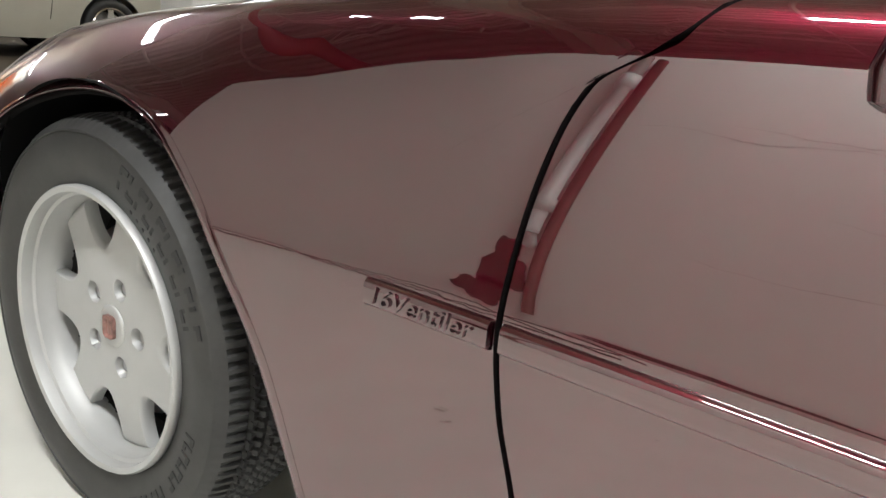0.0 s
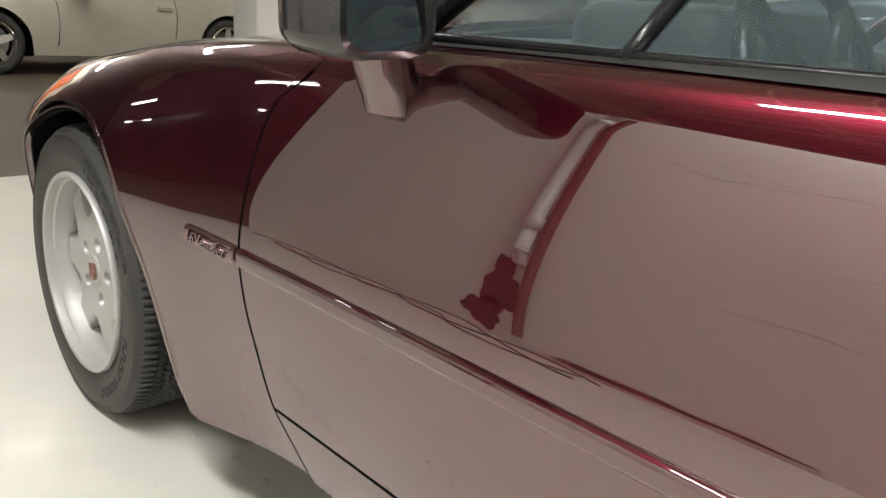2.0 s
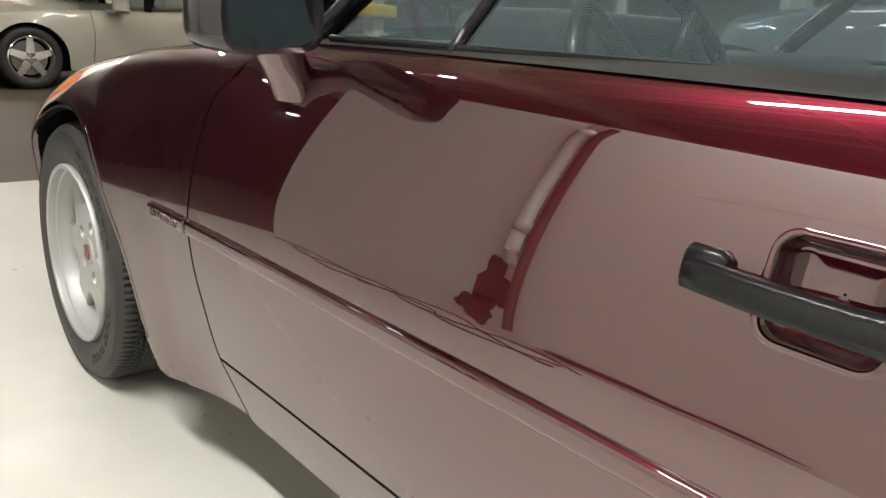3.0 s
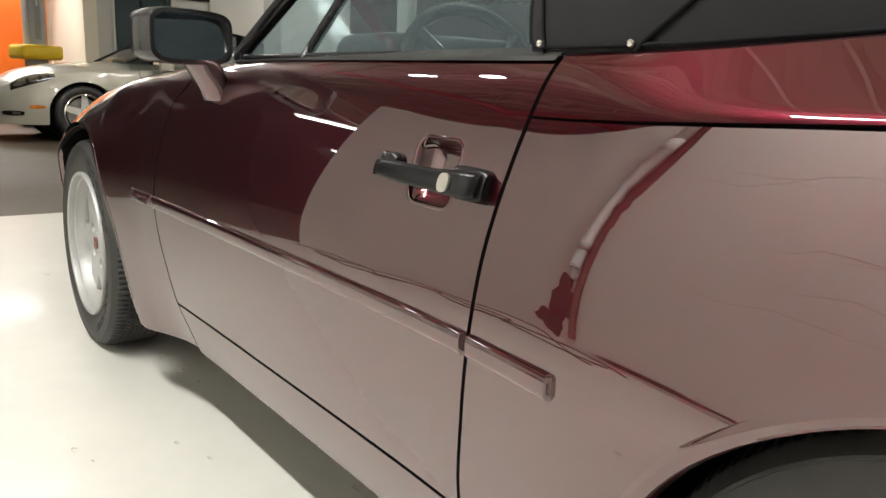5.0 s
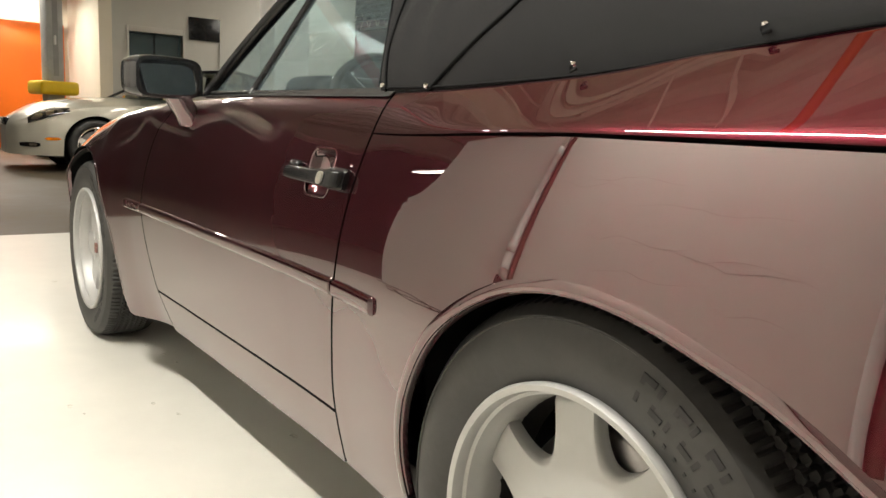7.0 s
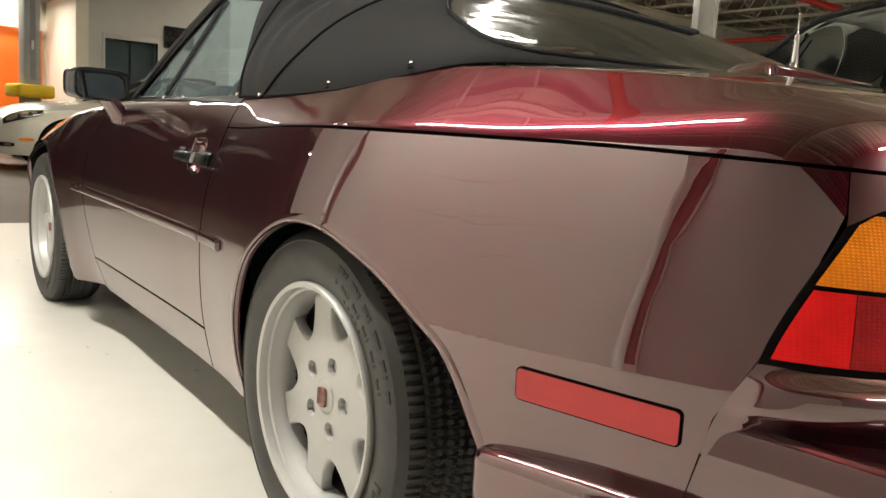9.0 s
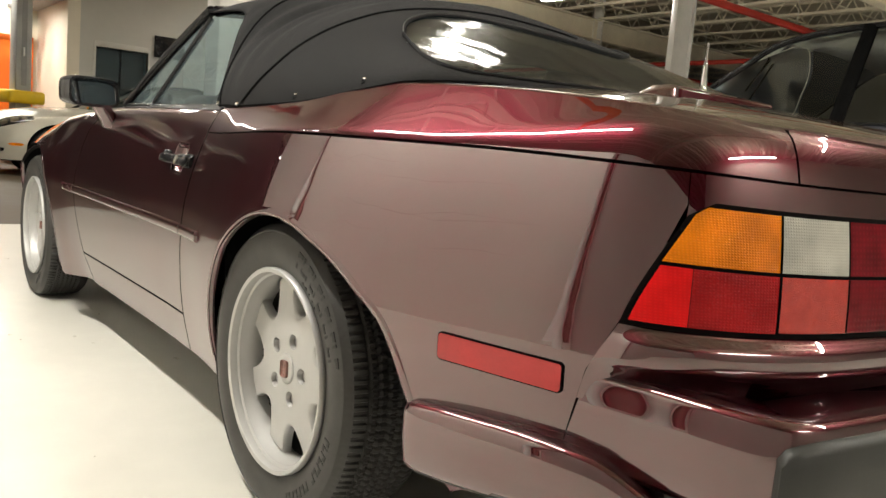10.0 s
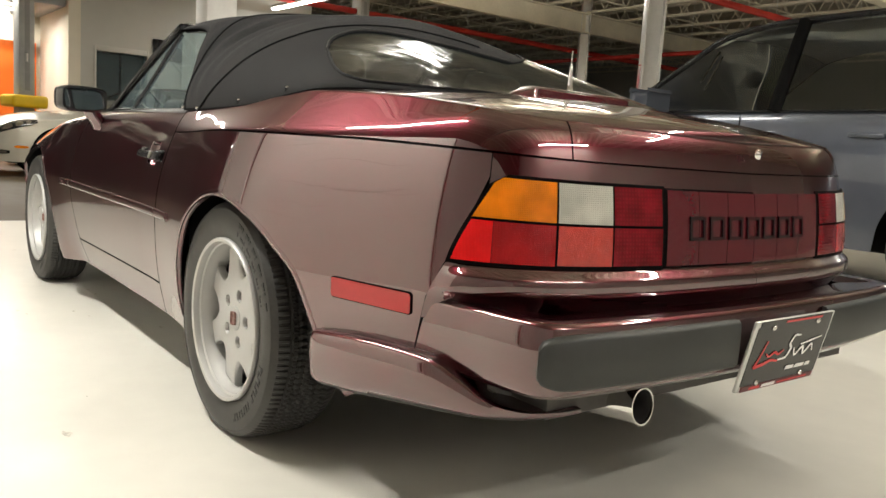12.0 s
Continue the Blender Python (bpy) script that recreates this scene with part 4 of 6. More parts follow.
top_line([(1.99, 0.0), (2.07, 0.09), (2.13, 0.20), (2.145, 0.33), (2.140, 0.45), (2.130, 0.57), (2.150, 0.68), (2.22, 0.80), (2.32, 0.90), (2.40, 1.0)], 0.0032, "seam_welt", WELT)
top_line([(1.865, 0.0), (1.84, 0.10), (1.80, 0.2), (1.76, 0.30), (1.72, 0.40), (1.69, 0.6), (1.68, 1.0)], 0.0022, "seam_welt", WELT)
top_line([(1.36, 0.02), (1.5, 0.02), (1.68, 0.02), (1.745, 0.01), (1.80, 0.01), (1.85, 0.01), (2.0, 0.01), (2.3, 0.01), (2.53, 0.01), (2.64, 0.01), (2.75, 0.01), (2.84, 0.01)], 0.0022, "hem", WELT)
top_line([(1.345, 0.0), (1.345, 0.3), (1.345, 0.6), (1.345, 1.0)], 0.010, "hem", WELT)
for x, y, z, k in ((1.863, 0.120, 0.868, 0.65), (1.992, 0.118, 0.866, 0.65), (2.299, 0.118, 0.889, 0.40), (2.528, 0.147, 0.922, 0.40)):
    sn = part("snap_button", lathe_bm([(0.0001, -0.008 * k), (0.004 * k, -0.008 * k), (0.0065 * k, -0.005 * k), (0.007 * k, 0.002)], 16), CHROME, soft_top, "nickel snap button")
    sn.location = (x, y - 0.001, z)
    if k < 0.6:
        part("turn_button", tube_bm([(x - 0.001, y - 0.004, z - 0.004), (x + 0.004, y - 0.008, z - 0.010), (x + 0.011, y - 0.006, z - 0.007)], 0.0022, 6), WELT, soft_top)
for x, y, z in ((2.296, 0.1335, 0.862), (2.545, 0.158, 0.898)):
    sn = part("deck_stud", lathe_bm([(0.0001, -0.010), (0.003, -0.010), (0.0035, -0.004), (0.007, -0.003), (0.007, 0.004)], 12), CHROME, car)
    sn.location = (x, y, z)

# ---------------------------------------------------------------- tail lamps
def lens(u0, u1, s0, s1, off, nu=8, ns=8):
    U, S = grid(u0, u1, s0, s1, nu, ns)
    return panel_bm(U, S, "udlr", off=off, depth=0.008)


def lamp_edge(s):
    return spline([(0.585, 3.212), (0.60, 3.216), (0.73, 3.280), (0.75, 3.294), (0.762, 3.325)], s)


SPLIT = 0.676
for k in range(2):
    f = mirrored if k else (lambda b: b)
    unit = part("tail_lamp", f(lens(lambda s: lamp_edge(s), 3.682, 0.587, 0.762, 0.004, 30, 10)), SEAM, car, "tail lamp with amber, white and red lenses")
    part("indicator_lens", f(lens(lambda s: lamp_edge(s) + 0.008, 3.4180, SPLIT + 0.0022, 0.7555, 0.007, 16, 8)), AMBER, unit, "amber ribbed indicator lens")
    part("reversing_lens", f(lens(3.4222, 3.5410, SPLIT + 0.0022, 0.7555, 0.007)), CLEAR, unit, "white ribbed reversing lens")
    part("brake_lens", f(lens(3.5450, 3.672, SPLIT + 0.0022, 0.7555, 0.007)), REDDEEP, unit, "red lens")
    part("tail_lens", f(lens(lambda s: lamp_edge(s) + 0.010, 3.300, 0.595, SPLIT - 0.0030, 0.007)), RED, unit, "bright red lens")
    part("tail_lens", f(lens(3.3010, 3.4180, 0.595, SPLIT - 0.0030, 0.007)), REDMID, unit, "red lens")
    part("reflector_lens", f(lens(3.4230, 3.5410, 0.596, SPLIT - 0.0030, 0.007)), REFLECTOR, unit, "orange-red reflector")
    part("brake_lens", f(lens(3.5450, 3.674, 0.596, SPLIT - 0.0030, 0.007)), REDDEEP, unit, "red lens")
panel = part("reflector_panel", lens(3.684, U_TAIL, 0.590, 0.758, 0.004, 20, 8), SEAM, car, "dark red reflector panel between the lamps")
n = 3
for k in range(2):
    for i in range(n):
        a, b = 3.688 + (U_TAIL - 3.688) * i / n, 3.688 + (U_TAIL - 3.688) * (i + 1) / n
        bm = lens(a + 0.0008, b - 0.0008, 0.594, 0.754, 0.0065)
        part("reflector_tile", mirrored(bm) if k else bm, DARKRED, panel)


# a row of plain dark blocks where the maker's lettering stands
for i in range(7):
    y0 = MID - 0.235 + i * 0.0675
    ua = 3.99 - (MID - y0)
    for (a, b, s0, s1) in ((ua, ua + 0.050, 0.693, 0.700), (ua, ua + 0.050, 0.648, 0.655), (ua, ua + 0.007, 0.655, 0.693), (ua + 0.043, ua + 0.050, 0.655, 0.693)):
        def pt(u, s, o):
            if u <= U_TAIL:
                return shell(u, s, o)
            p = shell(2 * U_TAIL - u, s, o)
            return np.array([p[0], 2 * MID - p[1], p[2]])
        bm = bmesh.new()
        vs = [[bm.verts.new(pt(u, s, o)) for u, s in ((a, s0), (b, s0), (b, s1), (a, s1))] for o in (0.005, 0.0105)]
        bm.faces.new(vs[1])
        for q in range(4):
            bm.faces.new((vs[0][q], vs[0][(q + 1) % 4], vs[1][(q + 1) % 4], vs[1][q]))
        part("letter_block", clean(bm), BLACK, panel, smooth=False)

# ---------------------------------------------------------------- rear bumper, pads, skirt
BUMP_PLAN = [(3.136, 0.140), (3.25, 0.164), (3.36, 0.182), (3.415, 0.197), (3.438, 0.215), (3.452, 0.245), (3.464, 0.32), (3.482, 0.50), (3.492, 0.68), (3.495, 0.8675)]


def sweep(plan, prof, z_of=None, full=True):
    """Sweeps (out, z) along a plan from the near side round to the far side."""
    p = np.array(plan)
    k = np.concatenate([[0], np.cumsum(np.hypot(*np.diff(p, axis=0).T))])
    q = lin(0, k[-1], 70)
    x, y = spline(list(zip(k, p[:, 0])), q), spline(list(zip(k, p[:, 1])), q)
    if full:
        x, y = np.concatenate([x, x[-2::-1]]), np.concatenate([y, 2 * MID - y[-2::-1]])
    tx, ty = np.gradient(x), np.gradient(y)
    l = np.hypot(tx, ty)
    ox, oy = ty / l, -tx / l
    P = np.zeros((len(x), len(prof), 3))
    for j, (o, z) in enumerate(prof):
        zz = z if z_of is None else z_of(z, x, y)
        P[:, j] = np.stack([x + ox * o, y + oy * o, np.broadcast_to(zz, x.shape)], -1)
    return P


bumper = part("rear_bumper", clean(sheet_bm(sweep(BUMP_PLAN, [(-0.12, 0.500), (-0.05, 0.508), (-0.012, 0.511), (-0.004, 0.508), (0.0, 0.500), (0.002, 0.46), (0.0, 0.405), (-0.004, 0.385), (-0.014, 0.372), (-0.05, 0.365), (-0.15, 0.365)]))), PAINT, car, "maroon rear bumper")
for k in range(2):
    plan = [(3.424, 0.199), (3.438, 0.215), (3.452, 0.245), (3.464, 0.32), (3.482, 0.50), (3.487, 0.62), (3.490, 0.69)]
    P = sweep(plan, [(0.0, 0.392), (0.012, 0.394), (0.018, 0.402), (0.019, 0.44), (0.018, 0.484), (0.012, 0.492), (0.0, 0.494)], full=False)
    for i in range(9):
        P[i, :, 2] = 0.440 + (P[i, :, 2] - 0.440) * (0.55 + 0.45 * math.sqrt(1 - (1 - i / 9) ** 2))
    bm = sheet_bm(P)
    for e in (0, -1):
        bm.faces.new([bm.verts.new(v) for v in P[e]])
    part("bumper_pad", mirrored(clean(bm)) if k else clean(bm), GREYRUB, bumper, "dark grey rubber bumper pad")

SKIRT_PLAN = [(2.868, 0.062), (2.88, 0.056), (2.95, 0.064), (3.10, 0.098), (3.22, 0.135), (3.31, 0.185), (3.355, 0.27), (3.370, 0.34), (3.372, 0.38)]


def skirt_z(z, x, y):
    """z: 0 at the foot, 1 at the ledge. The ledge dips towards the tailpipe."""
    top = spline([(2.86, 0.385), (2.9, 0.392), (3.1, 0.404), (3.2, 0.400), (3.27, 0.372), (3.32, 0.338), (3.36, 0.318), (3.40, 0.312)], x)
    foot = spline([(2.86, 0.270), (3.0, 0.283), (3.2, 0.300), (3.32, 0.305), (3.40, 0.300)], x)
    return foot + (top - foot) * z


P = sweep(SKIRT_PLAN, [(-0.10, 0.0), (-0.03, 0.0), (-0.008, 0.03), (0.0, 0.14), (0.004, 0.5), (0.004, 0.85), (0.0, 0.96), (-0.008, 1.0), (-0.05, 0.97), (-0.10, 0.90)], skirt_z, full=False)
bm = sheet_bm(P)
bm.faces.new([bm.verts.new(v) for v in P[0]])
skirt = part("rear_skirt", clean(bm), PAINT, car, "maroon lower rear skirt")
part("skirt_trim", tube_bm([tuple(P[i, 1] + (P[i, 2] - P[i, 1]) * 0.3 + np.array([0, 0, -0.003])) for i in range(0, 70, 3)], 0.005, 6), BELT, skirt)

# ---------------------------------------------------------------- tailpipe, number plate, deck fittings
bm = lathe_bm([(0.036, -0.32), (0.036, -0.012), (0.0385, -0.004), (0.0385, 0.0), (0.035, 0.0), (0.033, -0.01), (0.033, -0.30)], 40, axis="x")
pipe = part("tailpipe", clean(bm), CHROME, car, "polished steel tailpipe with a sooty mouth")
pipe.matrix_basis = pose(3.420, 0.512, 0.312, 0, -6, 4)
bm = lathe_bm([(0.0330, -0.004), (0.0325, -0.05), (0.032, -0.15), (0.0001, -0.16)], 32, axis="x")
part("pipe_bore", bm, mat("soot", (0.03, 0.028, 0.026), 0.7, var=0.4, scale=40), pipe)
bm = box_bm(2.95, 3.26, 0.42, 1.3, 0.27, 0.40, 0.05)
part("silencer", bm, mat("dull_exhaust_steel", (0.10, 0.095, 0.09), 0.6, 0.6, var=0.3), car)

WHITEMETALF = mat("bright_frame", (0.62, 0.62, 0.60), 0.3, 0.3, var=0.05)
plate = new("license_plate")
plate.parent = car
plate.matrix_basis = pose(3.516, MID - 0.002, 0.413, 12, 0, 90)
part("plate_frame", clean(box_bm(-0.160, 0.160, 0.0, 0.008, -0.081, 0.081, 0.003)), WHITEMETALF, plate, "bright licence plate frame")
part("plate_panel", box_bm(-0.150, 0.150, -0.0015, 0.001, -0.0665, 0.0675), PLATEBLK, plate, "black dealer plate", smooth=False)


def bar(parent, x0, x1, z0, z1, material, lean=0.0, y=-0.003, name="print_bar"):
    bm = bmesh.new()
    bm.faces.new([bm.verts.new(p) for p in ((x0, y, z0), (x1, y, z0), (x1 + lean, y, z1), (x0 + lean, y, z1))])
    return part(name, bm, material, parent, smooth=False)




def stroke(pts, width, material, lean=0.35):
    """A flat printed brush stroke on the plate, leaning like script."""
    k = lin(0, 1, len(pts))
    q = lin(0, 1, 8 * len(pts))
    x, z = spline(list(zip(k, [p[0] for p in pts])), q), spline(list(zip(k, [p[1] for p in pts])), q)
    x = x + lean * z
    tx, tz = np.gradient(x), np.gradient(z)
    n = np.hypot(tx, tz) + 1e-9
    w = width * (0.55 + 0.45 * np.sin(q * math.pi))
    P = np.array([[(x[i] - tz[i] / n[i] * w[i] * e, -0.0030, z[i] + tx[i] / n[i] * w[i] * e) for e in (-0.5, 0.5)] for i in range(len(q))])
    return part("print_stroke", sheet_bm(P), material, plate, smooth=False)


part("frame_strip", box_bm(-0.145, 0.145, -0.0025, -0.0005, 0.0685, 0.0800), PLATEBLK, plate, smooth=False)
part("frame_strip", box_bm(-0.145, 0.145, -0.0025, -0.0005, -0.0800, -0.0675), mat("dark_red_print", (0.09, 0.012, 0.014), 0.4, var=0.1), plate, smooth=False)
bar(plate, -0.05, 0.10, 0.072, 0.077, REDP)
bar(plate, -0.115, -0.075, -0.077, -0.071, REDP)
bar(plate, -0.068, -0.015, -0.0775, -0.070, WHITEP, 0.003)
bar(plate, -0.005, 0.12, -0.076, -0.072, REDP)
stroke([(-0.110, 0.034), (-0.112, 0.0), (-0.116, -0.024), (-0.085, -0.020), (-0.060, -0.014), (-0.030, -0.018)], 0.008, REDP)
stroke([(-0.092, 0.004), (-0.075, -0.004), (-0.058, 0.004), (-0.040, -0.002), (-0.024, 0.006)], 0.006, REDP)
stroke([(0.020, 0.036), (-0.004, 0.038), (-0.010, 0.020), (0.004, 0.006), (-0.002, -0.014), (-0.030, -0.016)], 0.0075, WHITEP)
stroke([(0.018, 0.006), (0.036, -0.012), (0.054, 0.006), (0.072, -0.012), (0.090, 0.008), (0.108, -0.010)], 0.007, WHITEP)
stroke([(0.040, 0.012), (0.080, 0.018), (0.122, 0.024)], 0.0055, WHITEP)
for x0, x1 in ((0.000, 0.034), (0.039, 0.078), (0.083, 0.104)):
    bar(plate, x0 + 0.01, x1 + 0.01, -0.046, -0.037, WHITEP, 0.002)
for x in (-0.09, 0.09):
    for z in (0.064, -0.064):
        sc = part("plate_screw", lathe_bm([(0.0001, -0.006), (0.005, -0.005), (0.007, 0.0)], 12), CHROME, plate)
        sc.location = (x, 0, z)

bm = lathe_bm([(0.0001, -0.006), (0.006, -0.006), (0.007, -0.004), (0.011, -0.004), (0.0125, 0.0)], 20, axis="y")
lock = part("boot_lock", bm, CHROME, car, "round chrome boot lock")
lock.matrix_basis = pose(3.392, MID, 0.829, 0, 0, 90)
rows = []
for w, k in ((-0.215, 0.0), (-0.200, 0.55), (-0.180, 1.0), (0.180, 1.0), (0.200, 0.55), (0.215, 0.0)):
    rows.append([(x - 0.02 * (1 - k), MID + w, 0.930 + (z - 0.930) * k) for x, z in ((2.745, 0.938), (2.775, 0.962), (2.800, 0.971), (2.848, 0.972), (2.862, 0.968), (2.866, 0.940))])
brake3 = part("high_brake_lamp", clean(sheet_bm(np.array(rows))), PAINT, car, "low maroon high-level brake lamp housing")
part("lamp_lens", clean(box_bm(2.858, 2.8705, MID - 0.176, MID + 0.176, 0.943, 0.965, 0.004)), DARKRED, brake3, "dark red lens")
ant = part("aerial", clean(lathe_bm([(0.020, 0.945), (0.019, 0.962), (0.010, 0.970), (0.008, 1.000), (0.0055, 1.03), (0.005, 1.045), (0.0022, 1.05), (0.0022, 1.078), (0.003, 1.08), (0.003, 1.088), (0.0001, 1.089)], 20, axis="z")), CHROME, car, "short chrome aerial")
ant.location = (2.785, MID + 0.02, 0)

# front corner lamp
U, S = grid(-0.810, -0.788, 0.575, 0.635, 8, 8)
part("corner_lamp", panel_bm(U, S, "udlr", off=0.002), AMBER, car, "amber front corner lamp")

# ---------------------------------------------------------------- interior
bm = box_bm(0.92, 2.55, 0.19, 2 * MID - 0.19, 0.30, 0.40)
part("cabin_floor", bm, DASH, car, smooth=False)
bm = clean(box_bm(0.78, 1.18, 0.19, 2 * MID - 0.19, 0.55, 0.862, 0.05, seg=3))
dash = part("dashboard", bm, DASH, car, "black dashboard")
part("instrument_binnacle", clean(box_bm(1.02, 1.24, 0.32, 0.72, 0.80, 0.915, 0.035, seg=3)), DASH, dash, "hooded black instrument binnacle")
for k in range(2):
    y = 0.185 if not k else 2 * MID - 0.185
    part("door_card", clean(box_bm(0.95, 1.9, y - 0.02, y + 0.03, 0.35, 0.845, 0.015)), LEATHER, car, "black door card")
    cy = 0.52 if not k else 2 * MID - 0.52
    seat = part("seat", clean(box_bm(1.42, 1.95, cy - 0.24, cy + 0.24, 0.40, 0.56, 0.06, seg=3)), LEATHER, car, "black leather bucket seat")
    bm = clean(box_bm(-0.07, 0.07, -0.23, 0.23, 0.0, 0.60, 0.05, seg=3))
    sb = part("backrest", bm, LEATHER, seat)
    sb.matrix_basis = pose(1.90, cy, 0.42, 0, 16, 0)
    bm = clean(box_bm(-0.05, 0.05, -0.12, 0.12, 0.0, 0.16, 0.04, seg=3))
    hr = part("headrest", bm, LEATHER, seat)
    hr.matrix_basis = pose(2.05, cy, 0.92, 0, 12, 0)
part("rear_bulkhead", clean(box_bm(2.25, 2.60, 0.22, 2 * MID - 0.22, 0.40, 0.84, 0.05)), LEATHER, car, "black rear bench panel")
sw = [(0.185 + 0.014 * math.cos(b), 0.014 * math.sin(b)) for b in lin(0, math.tau, 11)]
wheel_ob = part("steering_wheel", clean(lathe_bm(sw, 48, axis="x")), BLACK, car, "black four-spoke steering wheel")
wheel_ob.matrix_basis = pose(1.28, 0.52, 0.80, 0, -24, 0)
for k in range(4):
    a = math.radians(45 + 90 * k)
    part("spoke", tube_bm([(0, 0, 0), (0, 0.18 * math.cos(a), 0.18 * math.sin(a))], 0.016, 8), BLACK, wheel_ob)
part("wheel_hub", clean(box_bm(-0.03, 0.03, -0.07, 0.07, -0.06, 0.06, 0.02)), BLACK, wheel_ob)
part("steering_column", tube_bm([(1.28, 0.52, 0.80), (1.0, 0.52, 0.70)], 0.04, 10), BLACK, car)


# ---------------------------------------------------------------- wall fittings behind the camera
WHITEMETAL = mat("white_painted_metal", (0.68, 0.67, 0.64), 0.4, var=0.08, scale=5)
GREYSTEEL = mat("grey_painted_steel", (0.30, 0.31, 0.31), 0.45, 0.2, var=0.12, scale=4)
YELLOW = mat("yellow_plastic", (0.75, 0.50, 0.01), 0.4, var=0.1, scale=6)
ORANGE = mat("orange_door_paint", (0.85, 0.16, 0.005), 0.45, var=0.05, scale=2)
CABLE = mat("brown_cable", (0.06, 0.03, 0.02), 0.5, var=0.2)
REDPIPE = mat("red_pipe_paint", (0.50, 0.03, 0.02), 0.4, var=0.1, scale=3)
RAW = mat("bare_dark_plaster", (0.09, 0.05, 0.04), 0.9, var=0.4, scale=12)


def downpipe(x, r=0.032, foot=True):
    p = thing("wall_pipe", "white painted drain pipe clamped to a white wall", "pipe", at=pose(x, WALL_Y + 0.055, 0))
    part("pipe", tube_bm([(0, 0, 0.78 if foot else 0.0), (0, 0, 2.15)], r, 20), WHITEMETAL, p)
    for z in ((1.0, 1.95) if foot else ()):
        part("collar", lathe_bm([(r, z - 0.05), (r + 0.01, z - 0.045), (r + 0.01, z + 0.045), (r, z + 0.05)], 20, axis="z"), WHITEMETAL, p)
    if foot:
        part("elbow", tube_bm([(0, 0, 0.80), (0, 0, 0.74), (0, -0.02, 0.70), (0, -0.055, 0.69)], r + 0.002, 16), WHITEMETAL, p)
    return p


downpipe(-0.32)
downpipe(2.69, 0.026, False)
# the pipe's shadow band on the wall, made as a brown rod
tagged(part("conduit", tube_bm([(-0.262, WALL_Y + 0.02, 0.10), (-0.262, WALL_Y + 0.02, 2.15)], 0.024, 10), mat("pipe_shadow_brown", (0.16, 0.07, 0.05), 0.6, var=0.3, scale=9)), "brown rod that stands for the shadow beside a white pipe", "conduit")


def ragged(name, cx, cz, w, h, seed, label):
    """A broken patch of plaster on the wall, with a ragged edge."""
    rnd = random.Random(seed)
    bm = bmesh.new()
    vs = []
    for k in range(54):
        a = math.tau * k / 54
        r = 0.80 + 0.16 * math.sin(3 * a + seed) + 0.10 * math.sin(7 * a + 2 * seed) + 0.10 * rnd.random()
        vs.append(bm.verts.new((cx + w * r * math.cos(a), WALL_Y + 0.004, cz + h * r * math.sin(a))))
    bm.faces.new(vs)
    ex = bmesh.ops.extrude_face_region(bm, geom=bm.faces[:])
    bmesh.ops.translate(bm, verts=[v for v in ex["geom"] if isinstance(v, bmesh.types.BMVert)], vec=(0, 0.006, 0))
    tagged(part(name, clean(bm), RAW, smooth=False), label, "wall patch")


ragged("broken_plaster", -0.40, 0.46, 0.11, 0.26, 3, "dark broken plaster patch low on a white wall")
ragged("broken_plaster", -0.47, 0.20, 0.13, 0.16, 5, "dark broken plaster patch low on a white wall")
ragged("broken_plaster", 0.35, 0.05, 0.55, 0.022, 8, "dark broken plaster along the foot of a white wall")
# second brown rod, in place of the shadow beside the thinner pipe
tagged(part("conduit", tube_bm([(2.745, WALL_Y + 0.02, 0.10), (2.745, WALL_Y + 0.02, 2.15)], 0.030, 10), bpy.data.materials["pipe_shadow_brown"]), "brown rod that stands for the shadow beside a white pipe", "conduit")
CRACK = mat("dark_crack", (0.45, 0.36, 0.33), 0.9, var=0.3, scale=9)
rnd = random.Random(21)
for i in range(9):
    cx, cz, ln = 0.35 + 0.22 * i + rnd.uniform(-0.1, 0.1), 0.8 + 1.25 * rnd.random(), rnd.uniform(0.5, 1.3)
    pts = [(cx + ln * (q / 14 - 0.5), WALL_Y + 0.001, cz + 0.02 * math.sin(q * 0.7 + i) + rnd.uniform(-0.007, 0.007)) for q in range(15)]
    tagged(part("wall_crack", tube_bm(pts, [0.0002 + 0.0008 * math.sin(math.pi * (q + 0.3) / 15) for q in range(15)], 4), CRACK), "thin dark crack across a white painted wall", "crack", kind="structure")
rnd = random.Random(4)
for k in range(3):
    pts = [(-1.9 + 0.09 * i + 0.05 * math.sin(i * 0.9 + k), WALL_Y + 0.12 + 0.05 * k + 0.10 * math.sin(i * 0.55 + 2 * k), 0.008 + 0.004 * k + (0.05 * max(0, math.sin(i * 0.5 + k)) if k == 1 else 0)) for i in range(24)]
    tagged(part("cable", tube_bm(pts, 0.006, 6), CABLE), "thin brown cable lying along the foot of a wall", "cable", group="cables along the wall")

# ---------------------------------------------------------------- columns, lift posts, door, window
col = thing("column", "white painted square steel column on the epoxy floor", "column", at=pose(-2.27, 1.83, 0, 0, 0, 0))
part("shaft", clean(box_bm(-0.13, 0.13, -0.13, 0.13, 0.0, 4.6, 0.012)), WHITEMETAL, col)
part("base_plate", clean(box_bm(-0.19, 0.19, -0.19, 0.19, 0.0, 0.025, 0.004)), WHITEMETAL, col)


